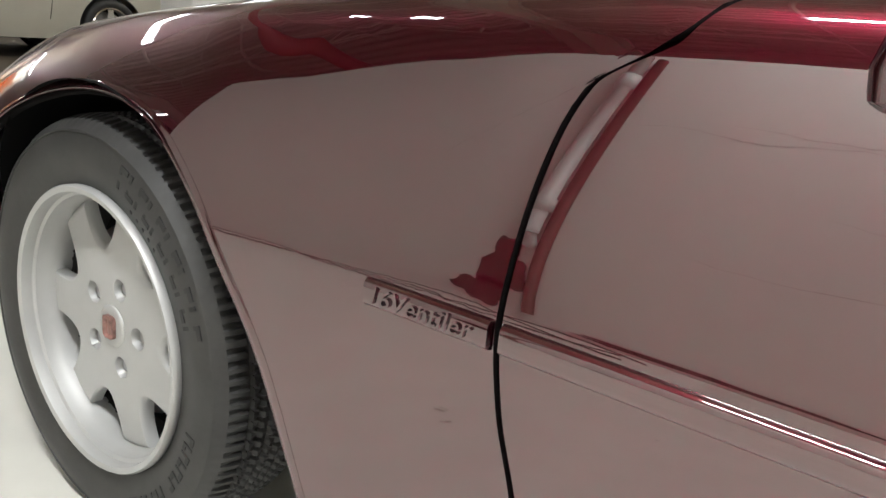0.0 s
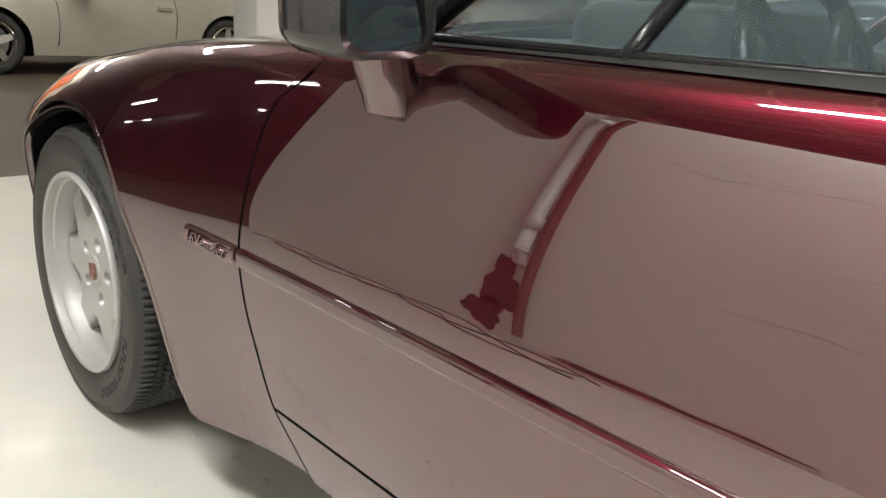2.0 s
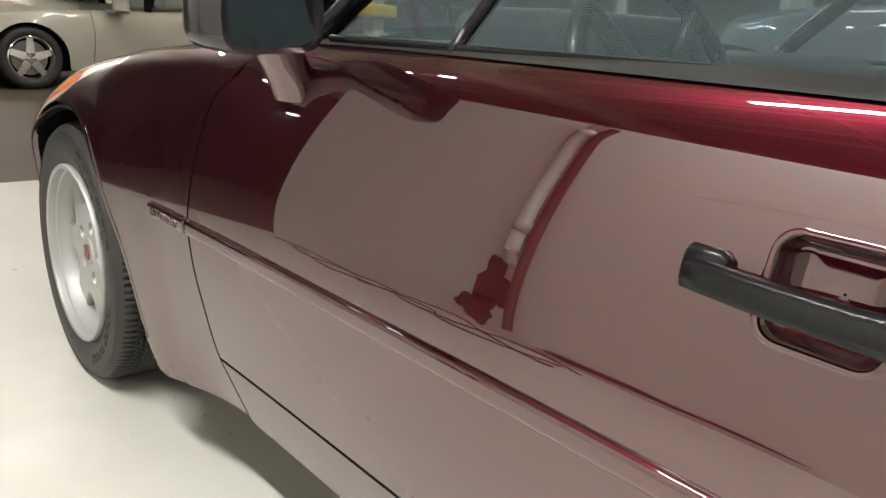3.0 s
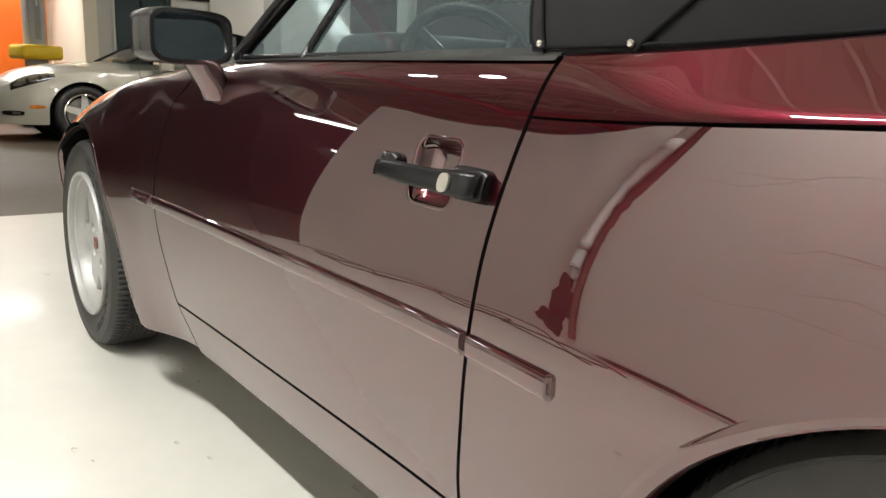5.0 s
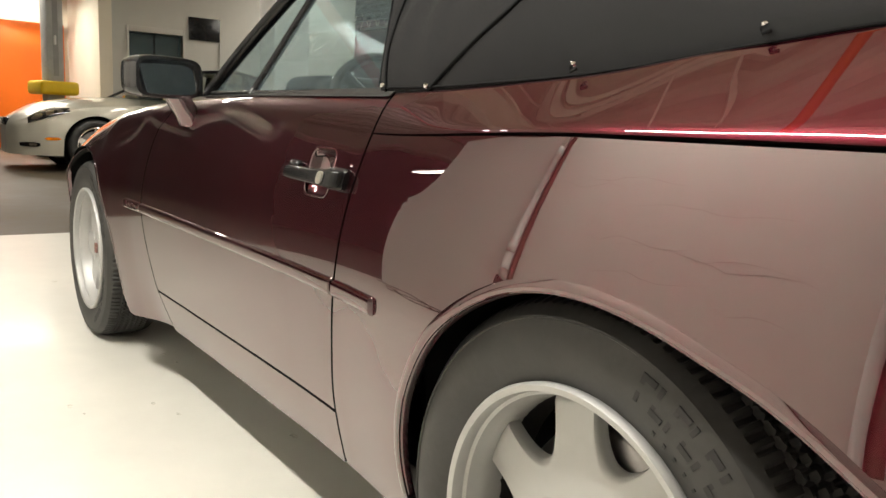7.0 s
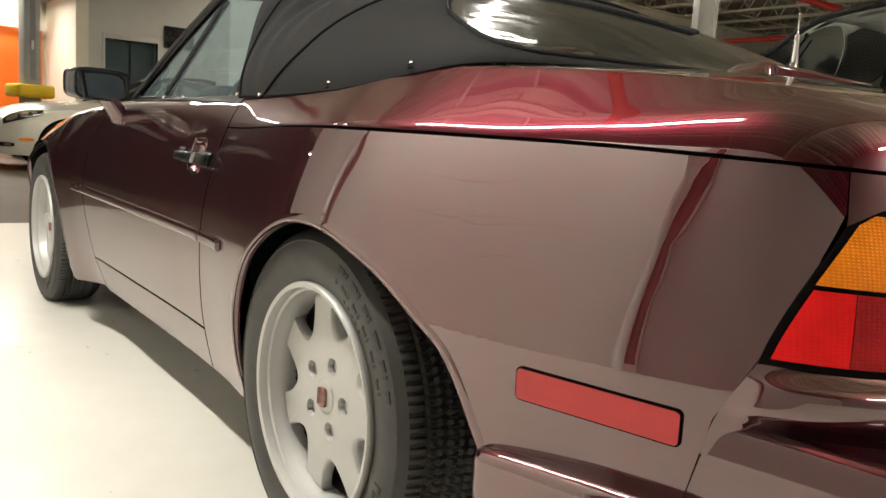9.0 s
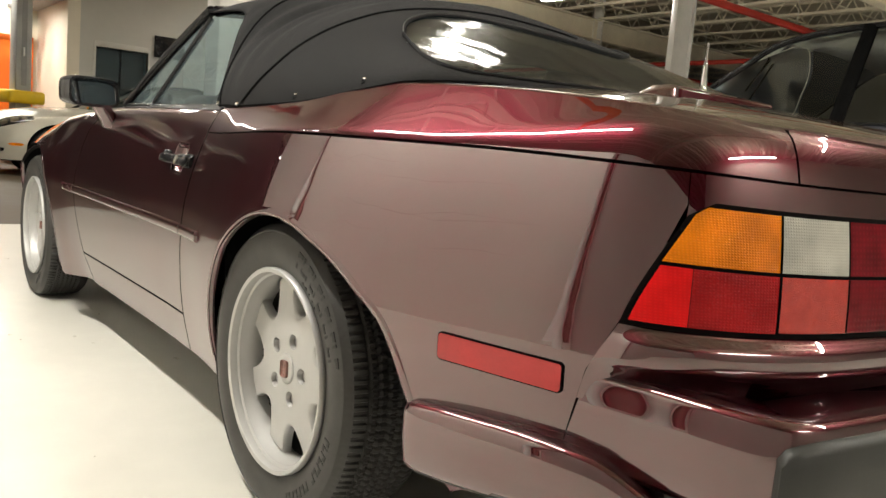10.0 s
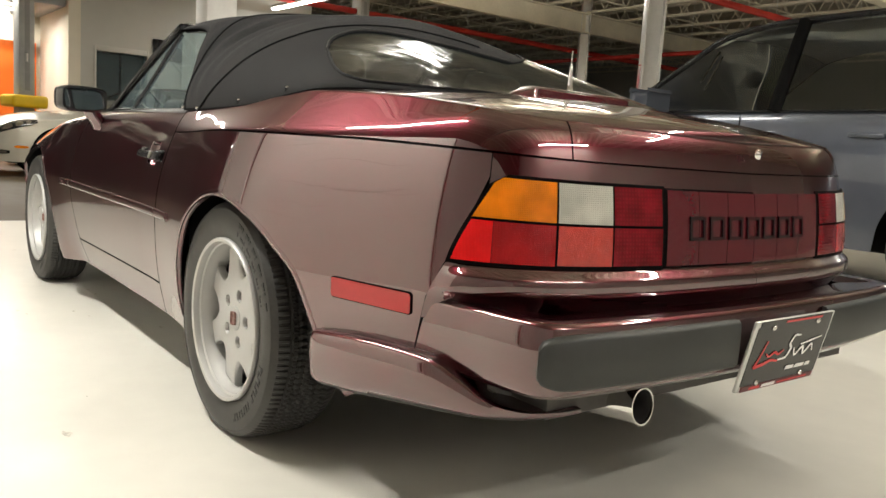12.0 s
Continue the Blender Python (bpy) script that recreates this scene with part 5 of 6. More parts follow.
def h_column(x, y, rz):
    p = thing("column", "grey-white steel H column with a red sign", "column", at=pose(x, y, 0, 0, 0, rz))
    part("flange", clean(box_bm(-0.10, 0.10, -0.11, -0.095, 0, 4.6, 0.003)), WHITEMETAL, p)
    part("flange", clean(box_bm(-0.10, 0.10, 0.095, 0.11, 0, 4.6, 0.003)), WHITEMETAL, p)
    part("web", box_bm(-0.006, 0.006, -0.095, 0.095, 0, 4.6), WHITEMETAL, p)
    sg = part("sign", clean(box_bm(-0.055, 0.055, -0.118, -0.112, 1.42, 1.92, 0.002)), WHITEP, p, "white sign with a red border")
    for b in ((-0.055, -0.045, 1.42, 1.92), (0.045, 0.055, 1.42, 1.92), (-0.045, 0.045, 1.905, 1.92), (-0.045, 0.045, 1.42, 1.435), (-0.018, 0.018, 1.50, 1.80), (-0.008, 0.008, 1.80, 1.86)):
        part("sign_bar", box_bm(b[0], b[1], -0.1205, -0.1185, b[2], b[3]), REDP, sg, smooth=False)


h_column(-1.86, 7.08, -35)
h_column(-8.5, 13.0, -35)


def lift_post(x, y, rz, label):
    p = thing("lift_post", label, "car lift", at=pose(x, y, 0, 0, 0, rz))
    part("mast", clean(box_bm(-0.13, 0.13, -0.125, 0.125, 0, 3.6, 0.02)), POSTGREY, p, "grey steel mast")
    part("mast_slot", box_bm(0.131, 0.134, -0.04, 0.04, 1.25, 3.5), mat("slot_grey", (0.25, 0.25, 0.24), 0.6, var=0.1), p, smooth=False)
    part("latch", clean(box_bm(0.135, 0.17, -0.03, 0.0, 1.72, 1.86, 0.006)), WHITEMETAL, p)
    for z0, z1, r in ((0.05, 0.30, 0.28), (0.96, 1.17, 0.29)):
        part("padding_ring", clean(box_bm(-r, r, -r, r, z0, z1, 0.055, seg=4)), YELLOW, p, "rounded yellow padding ring")
    for k in (-1, 1):
        part("lift_arm", clean(box_bm(0.15, 1.75, 0.10 * k - 0.06 + 0.25 * k, 0.10 * k + 0.06 + 0.25 * k, 0.06, 0.15, 0.015)), YELLOW, p, "yellow low lift arm")


POSTGREY = mat("galvanised_post", (0.36, 0.36, 0.34), 0.5, 0.2, var=0.12, scale=4)
lift_post(-10.75, 1.82, 12, "grey lift mast with thick yellow padding round its foot")
lift_post(-9.5, 7.6, 12, "grey lift mast with yellow padding round its foot")
od = thing("orange_door", "tall orange painted steel door in a cream wall", "door", at=pose(-13.2, 0, 0))
part("leaf", clean(box_bm(0.0, 0.06, 0.85, 2.44, 0.0, 2.25, 0.006)), ORANGE, od)
part("door_knob", lathe_bm([(0.0001, 0.13), (0.03, 0.12), (0.035, 0.10), (0.015, 0.08), (0.015, 0.05)], 16, axis="x"), CHROME, od).location = (0, 1.30, 1.0)
part("lintel", box_bm(0.0, 0.03, 0.9, 2.5, 3.0, 3.2), ORANGE, od, "orange strip high on the wall", smooth=False)
win = tagged(new("window_1"), "dark interior window with a thin pale frame", "window", kind="structure")
for b in ((2.94, 2.98, 0.72, 2.15), (3.86, 3.89, 0.72, 2.15), (2.98, 3.86, 2.06, 2.15), (2.98, 3.86, 0.72, 0.75)):
    part("window_frame", box_bm(FX - 0.1, FX + 0.02, *b, 0.003), GREYW, win)
part("pane", box_bm(FX - 0.12, FX - 0.11, 2.98, 3.86, 0.75, 2.06), GLASS, win, smooth=False)
part("mullion", box_bm(FX - 0.125, FX - 0.105, 3.40, 3.43, 0.75, 2.06), BLACK, win, smooth=False)
sg = thing("wall_panel", "flat black panel on a grey-white wall", "panel", at=pose(FX, 4.23, 2.20))
part("panel", clean(box_bm(0.002, 0.03, -0.27, 0.27, -0.19, 0.19, 0.004)), BLACK, sg)
tagged(part("wall_conduit", tube_bm([(FX + 0.02, 4.5, 0), (FX + 0.02, 4.5, 2.0)], 0.012, 8), WHITEMETAL), "thin conduit running down a wall", "conduit")
hv = thing("duct", "dark grey square air duct under the ceiling", "duct", at=pose(0, 0, 0))
part("duct_body", clean(box_bm(-13.2, -10.9, 2.0, 2.5, 2.75, 3.3, 0.01)), GREYSTEEL, hv)
rk = thing("pipe_rack", "white pipes on hangers below the ceiling", "pipes", at=pose(0, 0, 0))
for i in range(3):
    part("pipe", tube_bm([(-13.1, -4, 2.75 + 0.06 * i), (-12.4 + 0.25 * i, 2.3, 2.75 + 0.06 * i)], 0.03, 8), WHITEMETAL, rk)

# ---------------------------------------------------------------- ceiling: deck, joists, pipes
DECK = mat("ceiling_deck", (0.60, 0.55, 0.44), 0.7, var=0.15, scale=0.6)
JOIST = mat("white_joist_paint", (0.78, 0.73, 0.60), 0.55, var=0.12, scale=2)
P = np.array([[(-24 + 0.0 * k, y, 4.62 + 0.04 * (k % 4 in (1, 2))), (14, y, 4.62 + 0.04 * (k % 4 in (1, 2)))] for k, y in enumerate(np.arange(-20, 24, 0.075))])
tagged(part("ceiling", sheet_bm(P), DECK, smooth=False), "ribbed painted steel ceiling deck", "ceiling", kind="structure")


def joist(x0, x1, z=4.0, h=0.55, step=0.6):
    """A bar joist along x, its chords and zigzag web in one mesh."""
    bm = bmesh.new()
    box_bm(x0, x1, -0.05, -0.012, z, z + 0.05, bm=bm)
    box_bm(x0, x1, 0.012, 0.05, z, z + 0.05, bm=bm)
    box_bm(x0, x1, -0.05, 0.05, z + h - 0.05, z + h, bm=bm)
    n = int((x1 - x0) / step)
    for i in range(n):
        a = x0 + i * step
        tube_bm([(a, 0, z + 0.03), (a + step / 2, 0, z + h - 0.03)], 0.014, 5, bm=bm)
        tube_bm([(a + step / 2, 0, z + h - 0.03), (a + step, 0, z + 0.03)], 0.014, 5, bm=bm)
    return bm


j = part("ceiling_joist", joist(-23, 13), JOIST, smooth=False)
tagged(j, "white painted open-web steel ceiling joist", "joist", group="ceiling joists")
ys = [-3.2 + 1.25 * k for k in range(22)]
j.location = (0, ys[0], 0)
for y in ys[1:]:
    copy_thing(j, pose(0, y, 0))
for x in np.arange(-14.5, 8, 2.4):
    bm = tube_bm([(x, -4, 4.04), (x, 23.5, 4.04)], 0.018, 4)
    tube_bm([(x + 0.3, -4, 4.52), (x + 0.3, 23.5, 4.52)], 0.018, 4, bm=bm)
    tagged(part("joist_bridging", bm, JOIST, smooth=False), "thin painted steel bridging rods between ceiling joists", "bridging", group="joist bridging")
for x in (-8.5, -1.9, 5.0):
    g1 = thing("girder", "white painted steel roof girder on columns", "girder", at=pose(x, 0, 0))
    for z0, z1, w in ((3.55, 3.58, 0.1), (3.58, 3.97, 0.008), (3.97, 4.0, 0.1)):
        part("flange" if w > 0.05 else "web", box_bm(-w, w, -19, 23, z0, z1), JOIST, g1, smooth=False)
for pts, r in (([(-3.6, -8, 3.45), (-3.6, 23, 3.45)], 0.06), ([(-9.5, 4, 3.3), (-9.5, 23, 3.3)], 0.06), ([(-14, 14.5, 3.2), (8, 14.5, 3.2)], 0.05), ([(-3.6, 9.2, 3.42), (6, 9.2, 3.42)], 0.04)):
    sp = thing("sprinkler_pipe", "red sprinkler pipe hung below the ceiling", "pipe", "red sprinkler pipes", at=pose(0, 0, 0))
    part("pipe", tube_bm(pts, r, 12), REDPIPE, sp)
    p0, p1 = Vector(pts[0]), Vector(pts[1])
    for i in range(1, 6):
        q = p0.lerp(p1, i / 6)
        part("hanger", tube_bm([q, (q.x, q.y, 4.63)], 0.006, 5), WHITEMETAL, sp)


# ---------------------------------------------------------------- other cars
def other_car(name, label, at, paint, L, W, axle, base, wheel_r, sill, belt, top, roof, tint, ride=0.0, door_gaps=(), rim_mat=CHROME, nose=((0.0, 0.62), (0.08, 0.80), (0.3, 0.93))):
    """A parked car, nose at x = 0. belt, top: (x, z) keys of the waist and of bonnet and boot; roof: (x, z) keys, or none."""
    c = thing(name, label, "car", at=at)
    H = W / 2
    hw = [(x, H * w) for x, w in nose] + [(axle, H * 0.99), (L / 2, H), (axle + base, H * 0.99), (L - 0.3, H * 0.92), (L - 0.06, H * 0.78), (L, H * 0.6)]
    ra = wheel_r + 0.055

    def low(x):
        z = sill
        for cx in (axle, axle + base):
            d = abs(x - cx)
            if d < ra:
                z = max(z, wheel_r + math.sqrt(ra * ra - d * d) * 0.97)
        return z

    xs = [0.0]
    while xs[-1] < L - 1e-6:
        near = min(abs(abs(xs[-1] - cx) - ra) for cx in (axle, axle + base))
        xs.append(min(L, xs[-1] + (0.008 if near < 0.05 else 0.035)))
    for k in (-1, 1):
        P = np.zeros((len(xs), 18, 3))
        for i, x in enumerate(xs):
            w, zb, zl = float(spline(hw, x)), float(spline(belt, x)), low(x)
            for j in range(18):
                t = j / 17
                z = zl + (zb - zl) * t
                f = (z - 0.55 * zb) / (0.45 * zb)
                inset = 0.055 * max(0, f) ** 2.5 + 0.06 * max(0, -f * 0.8) ** 2 + 0.03 * max(0, (t - 0.9) / 0.1) ** 2
                bulge = sum(0.02 * math.exp(-((x - cx) / 0.38) ** 2) for cx in (axle, axle + base))
                P[i, j] = (x, k * (w - inset + bulge * (1 - 0.5 * max(0, f))), z)
        body = part("side_panel", clean(sheet_bm(P)), paint, c)
        for gx, z0, z1 in door_gaps:
            jj = [(gx + 0.03 * math.sin(3 * q), k * (float(spline(hw, gx)) - 0.055 * max(0, ((z0 + (z1 - z0) * q) - 0.55 * float(spline(belt, gx))) / (0.45 * float(spline(belt, gx)))) ** 2.5 + 0.0015), z0 + (z1 - z0) * q) for q in lin(0, 1, 10)]
            part("door_gap", tube_bm(jj, 0.004, 4), DARK, body)
        edge = P[:, -1].copy()
        rows = []
        for q in lin(0, 1, 9):
            r = edge.copy()
            r[:, 1] = edge[:, 1] * (1 - q)
            r[:, 2] = edge[:, 2] + (np.array([float(spline(top, x)) for x in xs]) - edge[:, 2]) * (1 - (1 - q) ** 2.5)
            rows.append(r)
        part("bonnet_and_deck", clean(sheet_bm(np.array(rows))), paint, c)
        for cx in (axle, axle + base):
            w = float(spline(hw, cx))
            wh = new("wheel")
            wh.parent = c
            wh.matrix_basis = pose(cx, k * (w - 0.005), wheel_r, 0, 0, 0 if k < 0 else 180)
            tp = [(wheel_r * 0.70, 0.02), (wheel_r * 0.76, 0.004), (wheel_r * 0.90, 0.0), (wheel_r * 0.97, 0.02), (wheel_r, 0.05), (wheel_r, 0.20), (wheel_r * 0.7, 0.22)]
            part("tyre", clean(lathe_bm(tp, 56)), RUBBER, wh)
            r1 = wheel_r * 0.71
            rim = part("rim", clean(lathe_bm([(r1, 0.012), (r1 - 0.012, 0.008), (r1 - 0.022, 0.03), (r1 - 0.03, 0.16)], 48)), rim_mat, wh)
            part("hub", clean(lathe_bm([(0.0001, 0.022), (0.05, 0.024), (0.065, 0.045), (0.065, 0.1)], 24)), rim_mat, rim)
            for s in range(5):
                a = math.tau * s / 5 + 0.3
                d = np.array([math.cos(a), 0, math.sin(a)])
                n = np.array([-math.sin(a), 0, math.cos(a)])
                q = [d * 0.05 + n * 0.045, d * (r1 - 0.02) + n * 0.030, d * (r1 - 0.02) - n * 0.030, d * 0.05 - n * 0.045]
                bm = bmesh.new()
                f0 = [bm.verts.new(p + np.array([0, 0.028, 0])) for p in q]
                f1 = [bm.verts.new(p + np.array([0, 0.06, 0])) for p in q]
                bm.faces.new(f0)
                for e in range(4):
                    bm.faces.new((f0[e], f1[e], f1[(e + 1) % 4], f0[(e + 1) % 4]))
                part("spoke", clean(bm), rim_mat, rim, smooth=False)
            part("brake_disc", clean(lathe_bm([(0.03, 0.10), (r1 - 0.05, 0.10), (r1 - 0.05, 0.13)], 32)), STEEL, wh)
            part("backing", lathe_bm([(0.0001, 0.15), (r1, 0.15), (ra, 0.23)], 32), DARK, wh)
    # closed ends and floor
    part("underbody", box_bm(0.25, L - 0.25, -H * 0.8, H * 0.8, sill - 0.02, sill + 0.25, 0.05), DARK, c)
    for x0, s in ((0.0, 1), (L, -1)):
        P = np.array([[(x0 + s * 0.001, y, sill + (float(spline(belt, x0)) - sill) * t) for y in lin(-float(spline(hw, x0)), float(spline(hw, x0)), 6)] for t in lin(0, 1, 6)])
        part("bumper", clean(sheet_bm(P)), paint, c)
    if roof:
        x0, x1 = roof[0][0], roof[-1][0]
        rx = lin(x0, x1, 40)
        rz = spline(roof, rx)
        tops = max(z for x, z in roof)

        def rw(x, z):
            b = float(spline(belt, x))
            return float(spline(hw, x)) - 0.07 - 0.22 * max(0, (z - b)) / 0.55 * 0.75
        rows = []
        for x, z in zip(rx, rz):
            w = rw(x, z)
            rows.append([(x, w * q, z + 0.035 * (1 - q * q) - 0.02 * abs(q) ** 8) for q in lin(-1, 1, 17)])
        A = np.array(rows)
        solid = (rz > tops - 0.12)
        keep = np.array([[bool(solid[i] and solid[i + 1])] * 16 for i in range(len(rx) - 1)])
        part("roof", clean(sheet_bm(A, keep=keep)), paint, c)
        part("windscreen", clean(sheet_bm(A, keep=~keep)), tint, c)
        for k in (-1, 1):
            G = np.zeros((len(rx), 8, 3))
            for i, (x, z) in enumerate(zip(rx, rz)):
                b = float(spline(belt, x)) - 0.005
                for j in range(8):
                    zz = b + (z - b) * j / 7
                    G[i, j] = (x, k * rw(x, zz), zz)
            part("side_window", clean(sheet_bm(G)), tint, c)
            part("roof_rail", tube_bm([(x, k * (rw(x, z) + 0.004), z) for x, z in zip(rx, rz)], 0.022, 6), BLACK if tint is not GLASS else paint, c)
            for fx in (0.36, 0.66):
                x = x0 + (x1 - x0) * fx
                z = float(spline(roof, x))
                b = float(spline(belt, x))
                part("pillar", tube_bm([(x - 0.02, k * (rw(x, b) + 0.003), b), (x + 0.03, k * (rw(x, z) + 0.003), z)], 0.045, 6), DARK, c)
            m = part("door_mirror", clean(box_bm(x0 + 0.28, x0 + 0.44, k * (H - 0.02), k * (H + 0.20), float(spline(belt, x0 + 0.4)) + 0.0, float(spline(belt, x0 + 0.4)) + 0.15, 0.03, seg=3)), paint, c, "door mirror")
            part("mirror_cap", clean(box_bm(x0 + 0.265, x0 + 0.30, k * (H + 0.01), k * (H + 0.19), float(spline(belt, x0 + 0.4)) + 0.012, float(spline(belt, x0 + 0.4)) + 0.138, 0.012)), CHROME, m)
    return c, hw


PEARL = mat("pale_pearl_paint", (0.52, 0.495, 0.41), 0.35, 0.15, 1.0, 0.03, var=0.04)
STEELBLUE = mat("steel_blue_paint", (0.105, 0.118, 0.15), 0.32, 0.45, 1.0, 0.03, var=0.05)
NAVY = mat("navy_paint", (0.02, 0.05, 0.16), 0.35, 0.2, 1.0, 0.03, var=0.05)
TINT = glass_mat("tinted_glass", (0.72, 0.75, 0.74), 1.5)

coupe, hw = other_car("coupe", "pale pearl two-door roadster parked across the aisle", pose(-8.32, 0.80, 0, 0, 0, 90), PEARL, 4.5, 1.83, 0.92, 2.62, 0.325, 0.20,
                      COUPE_BELT := [(0, 0.56), (0.15, 0.63), (0.4, 0.72), (0.7, 0.785), (1.0, 0.82), (1.6, 0.85), (2.4, 0.87), (3.6, 0.90), (4.3, 0.86), (4.5, 0.6)],
                      COUPE_TOP := [(0, 0.60), (0.06, 0.65), (0.17, 0.725), (0.37, 0.825), (0.9, 0.915), (1.45, 0.945), (2.4, 0.93), (3.6, 0.98), (4.3, 0.93), (4.5, 0.6)],
                      [(1.45, 0.94), (1.9, 1.17), (2.25, 1.32), (2.7, 1.35), (3.1, 1.28), (3.6, 1.0)], TINT, door_gaps=((1.55, 0.30, 0.84), (2.85, 0.40, 0.88)),
                      nose=((0.0, 0.28), (0.035, 0.48), (0.10, 0.66), (0.22, 0.80), (0.42, 0.91)))


def coupe_skin(k, x0, x1, low, high, off, n=14, m=8):
    """A patch that lies on the roadster's flank and bonnet between two height curves."""
    P = np.zeros((n, m, 3))
    for i, a in enumerate(lin(0, 1, n)):
        x = x0 + (x1 - x0) * a
        w, zb, zt = float(spline(hw, x)), float(spline(COUPE_BELT, x)), float(spline(COUPE_TOP, x))
        for j, b in enumerate(lin(0, 1, m)):
            z = low(a) + (high(a) - low(a)) * b
            f = (min(z, zb) - 0.55 * zb) / (0.45 * zb)
            y = w - 0.055 * max(0, f) ** 2.5 - 0.06 * max(0, -f * 0.8) ** 2 + 0.02 * math.exp(-((x - 0.92) / 0.38) ** 2) * (1 - 0.5 * max(0, f))
            if z <= zb:
                y -= 0.03 * max(0, ((z - 0.2) / (zb - 0.2) - 0.9) / 0.1) ** 2
            else:
                y = (y - 0.03) * max(0.0, 1 - min(0.98, (z - zb) / (zt - zb))) ** 0.4
            P[i, j] = (x - off * 0.5, k * (y + off), z + off * 0.5)
    return clean(sheet_bm(P))


LAMPGLASS = mat("headlamp_glass", (0.030, 0.031, 0.032), 0.08, 0.3, 1.0, 0.02, var=0.4, scale=14)
for k in (-1, 1):
    lamp_low, lamp_high = (lambda a: 0.575 + 0.155 * a ** 0.9), (lambda a: 0.640 + 0.135 * a ** 0.7 + 0.030 * math.sin(math.pi * a))
    hl = part("headlamp", coupe_skin(k, 0.19, 0.63, lamp_low, lamp_high, 0.006), LAMPGLASS, coupe, "dark clear swept-back headlamp")
    for a0, a1 in ((0.08, 0.34), (0.42, 0.62), (0.70, 0.84)):
        part("reflector", coupe_skin(k, 0.19 + 0.44 * a0, 0.19 + 0.44 * a1, lambda a: lamp_low(a0 + (a1 - a0) * a) + 0.016 + 0.012 * abs(2 * a - 1), lambda a: lamp_high(a0 + (a1 - a0) * a) - 0.016 - 0.012 * abs(2 * a - 1), 0.0085, 8, 6), CHROME, hl, "bright lamp reflector")
    part("marker_lamp", coupe_skin(k, 0.34, 0.52, lambda a: 0.40 - 0.019 * (1 - (2 * a - 1) ** 4), lambda a: 0.40 + 0.019 * (1 - (2 * a - 1) ** 4), 0.007), AMBER, coupe, "amber side marker")
    fog = part("fog_opening", coupe_skin(k, 0.10, 0.30, lambda a: 0.298 + 0.010 * abs(2 * a - 1) ** 3, lambda a: 0.352 - 0.010 * abs(2 * a - 1) ** 3, 0.006), BLACK, coupe, "dark fog lamp opening")
    part("fog_lamp", coupe_skin(k, 0.19, 0.265, lambda a: 0.308, lambda a: 0.340, 0.009, 6, 4), CHROME, fog, "small bright fog lamp")
    part("door_handle", box_bm(2.66, 2.82, k * 0.885, k * 0.92, 0.72, 0.745, 0.01), PEARL, coupe)
part("grille", box_bm(-0.012, 0.05, -0.26, 0.26, 0.535, 0.635, 0.02), BLACK, coupe, "dark grille")

suv, hw = other_car("suv", "steel blue four-door SUV with tinted windows parked alongside", pose(-1.15, 5.28, 0), STEELBLUE, 5.0, 1.98, 0.86, 2.90, 0.375, 0.32,
                    [(0, 0.86), (0.1, 0.98), (0.4, 1.06), (1.3, 1.13), (2.2, 1.17), (4.6, 1.20), (4.95, 1.15), (5.0, 0.9)],
                    [(0, 0.90), (0.1, 1.04), (0.4, 1.12), (1.3, 1.18), (2.2, 1.18), (4.6, 1.2), (4.95, 1.15), (5.0, 0.9)],
                    [(1.25, 1.20), (1.7, 1.52), (2.05, 1.74), (2.5, 1.81), (3.5, 1.83), (4.5, 1.79), (4.75, 1.6), (4.9, 1.25)], TINT, door_gaps=((2.30, 0.5, 1.15), (3.40, 0.6, 1.17)))
part("window_trim", tube_bm([(1.4 + 0.34 * i, -0.918 - 0.0 * i, 1.168 + 0.004 * i) for i in range(10)], 0.008, 6), BLACK, suv, "black waistline strip")
part("door_handle", clean(box_bm(3.10, 3.32, -1.01, -0.97, 1.02, 1.05, 0.01)), STEELBLUE, suv)
part("wiper", tube_bm([(1.55, -0.3, 1.40), (1.85, -0.55, 1.62)], 0.008, 6), BLACK, suv)
for (x, y, rz, p, nm, lab) in ((-13.5, 8.2, 100, NAVY, "sedan", "dark blue saloon parked far back in the garage"), (-15.5, 11.5, 95, STEELBLUE, "sedan", "grey-blue saloon parked far back in the garage"), (-9.0, -8.5, 20, NAVY, "sedan", "dark blue saloon standing in the unlit part of the garage")):
    other_car(nm, lab, pose(x, y, 0, 0, 0, rz), p, 4.7, 1.82, 0.92, 2.8, 0.33, 0.22,
              [(0, 0.60), (0.1, 0.68), (0.5, 0.76), (1.4, 0.88), (2.4, 0.92), (4.2, 0.96), (4.6, 0.9), (4.7, 0.7)],
              [(0, 0.64), (0.1, 0.74), (0.5, 0.84), (1.4, 0.96), (2.4, 0.96), (4.2, 1.02), (4.6, 0.95), (4.7, 0.7)],
              [(1.3, 0.97), (1.8, 1.22), (2.15, 1.40), (2.7, 1.44), (3.3, 1.39), (3.8, 1.18), (4.15, 1.02)], GLASS)


# ---------------------------------------------------------------- chips and dirt on the floor
rnd = random.Random(11)
CHIP = mat("floor_chip", (0.58, 0.56, 0.50), 0.8, var=0.5, scale=60)
bm = bmesh.new()
spots = [(0.396, 0.19, 0.010), (0.27, 0.17, 0.007), (0.50, 0.20, 0.008), (0.30, -0.42, 0.012), (0.34, -0.38, 0.008), (1.4, -0.55, 0.012), (2.0, -0.45, 0.015), (2.25, -0.30, 0.02)]
for i in range(46):
    spots.append((rnd.uniform(-2.2, 4.5), rnd.uniform(-1.6, 0.1) if i % 3 else rnd.uniform(0.2, 2.5), rnd.choice((0.003, 0.004, 0.006, 0.009, 0.013))))
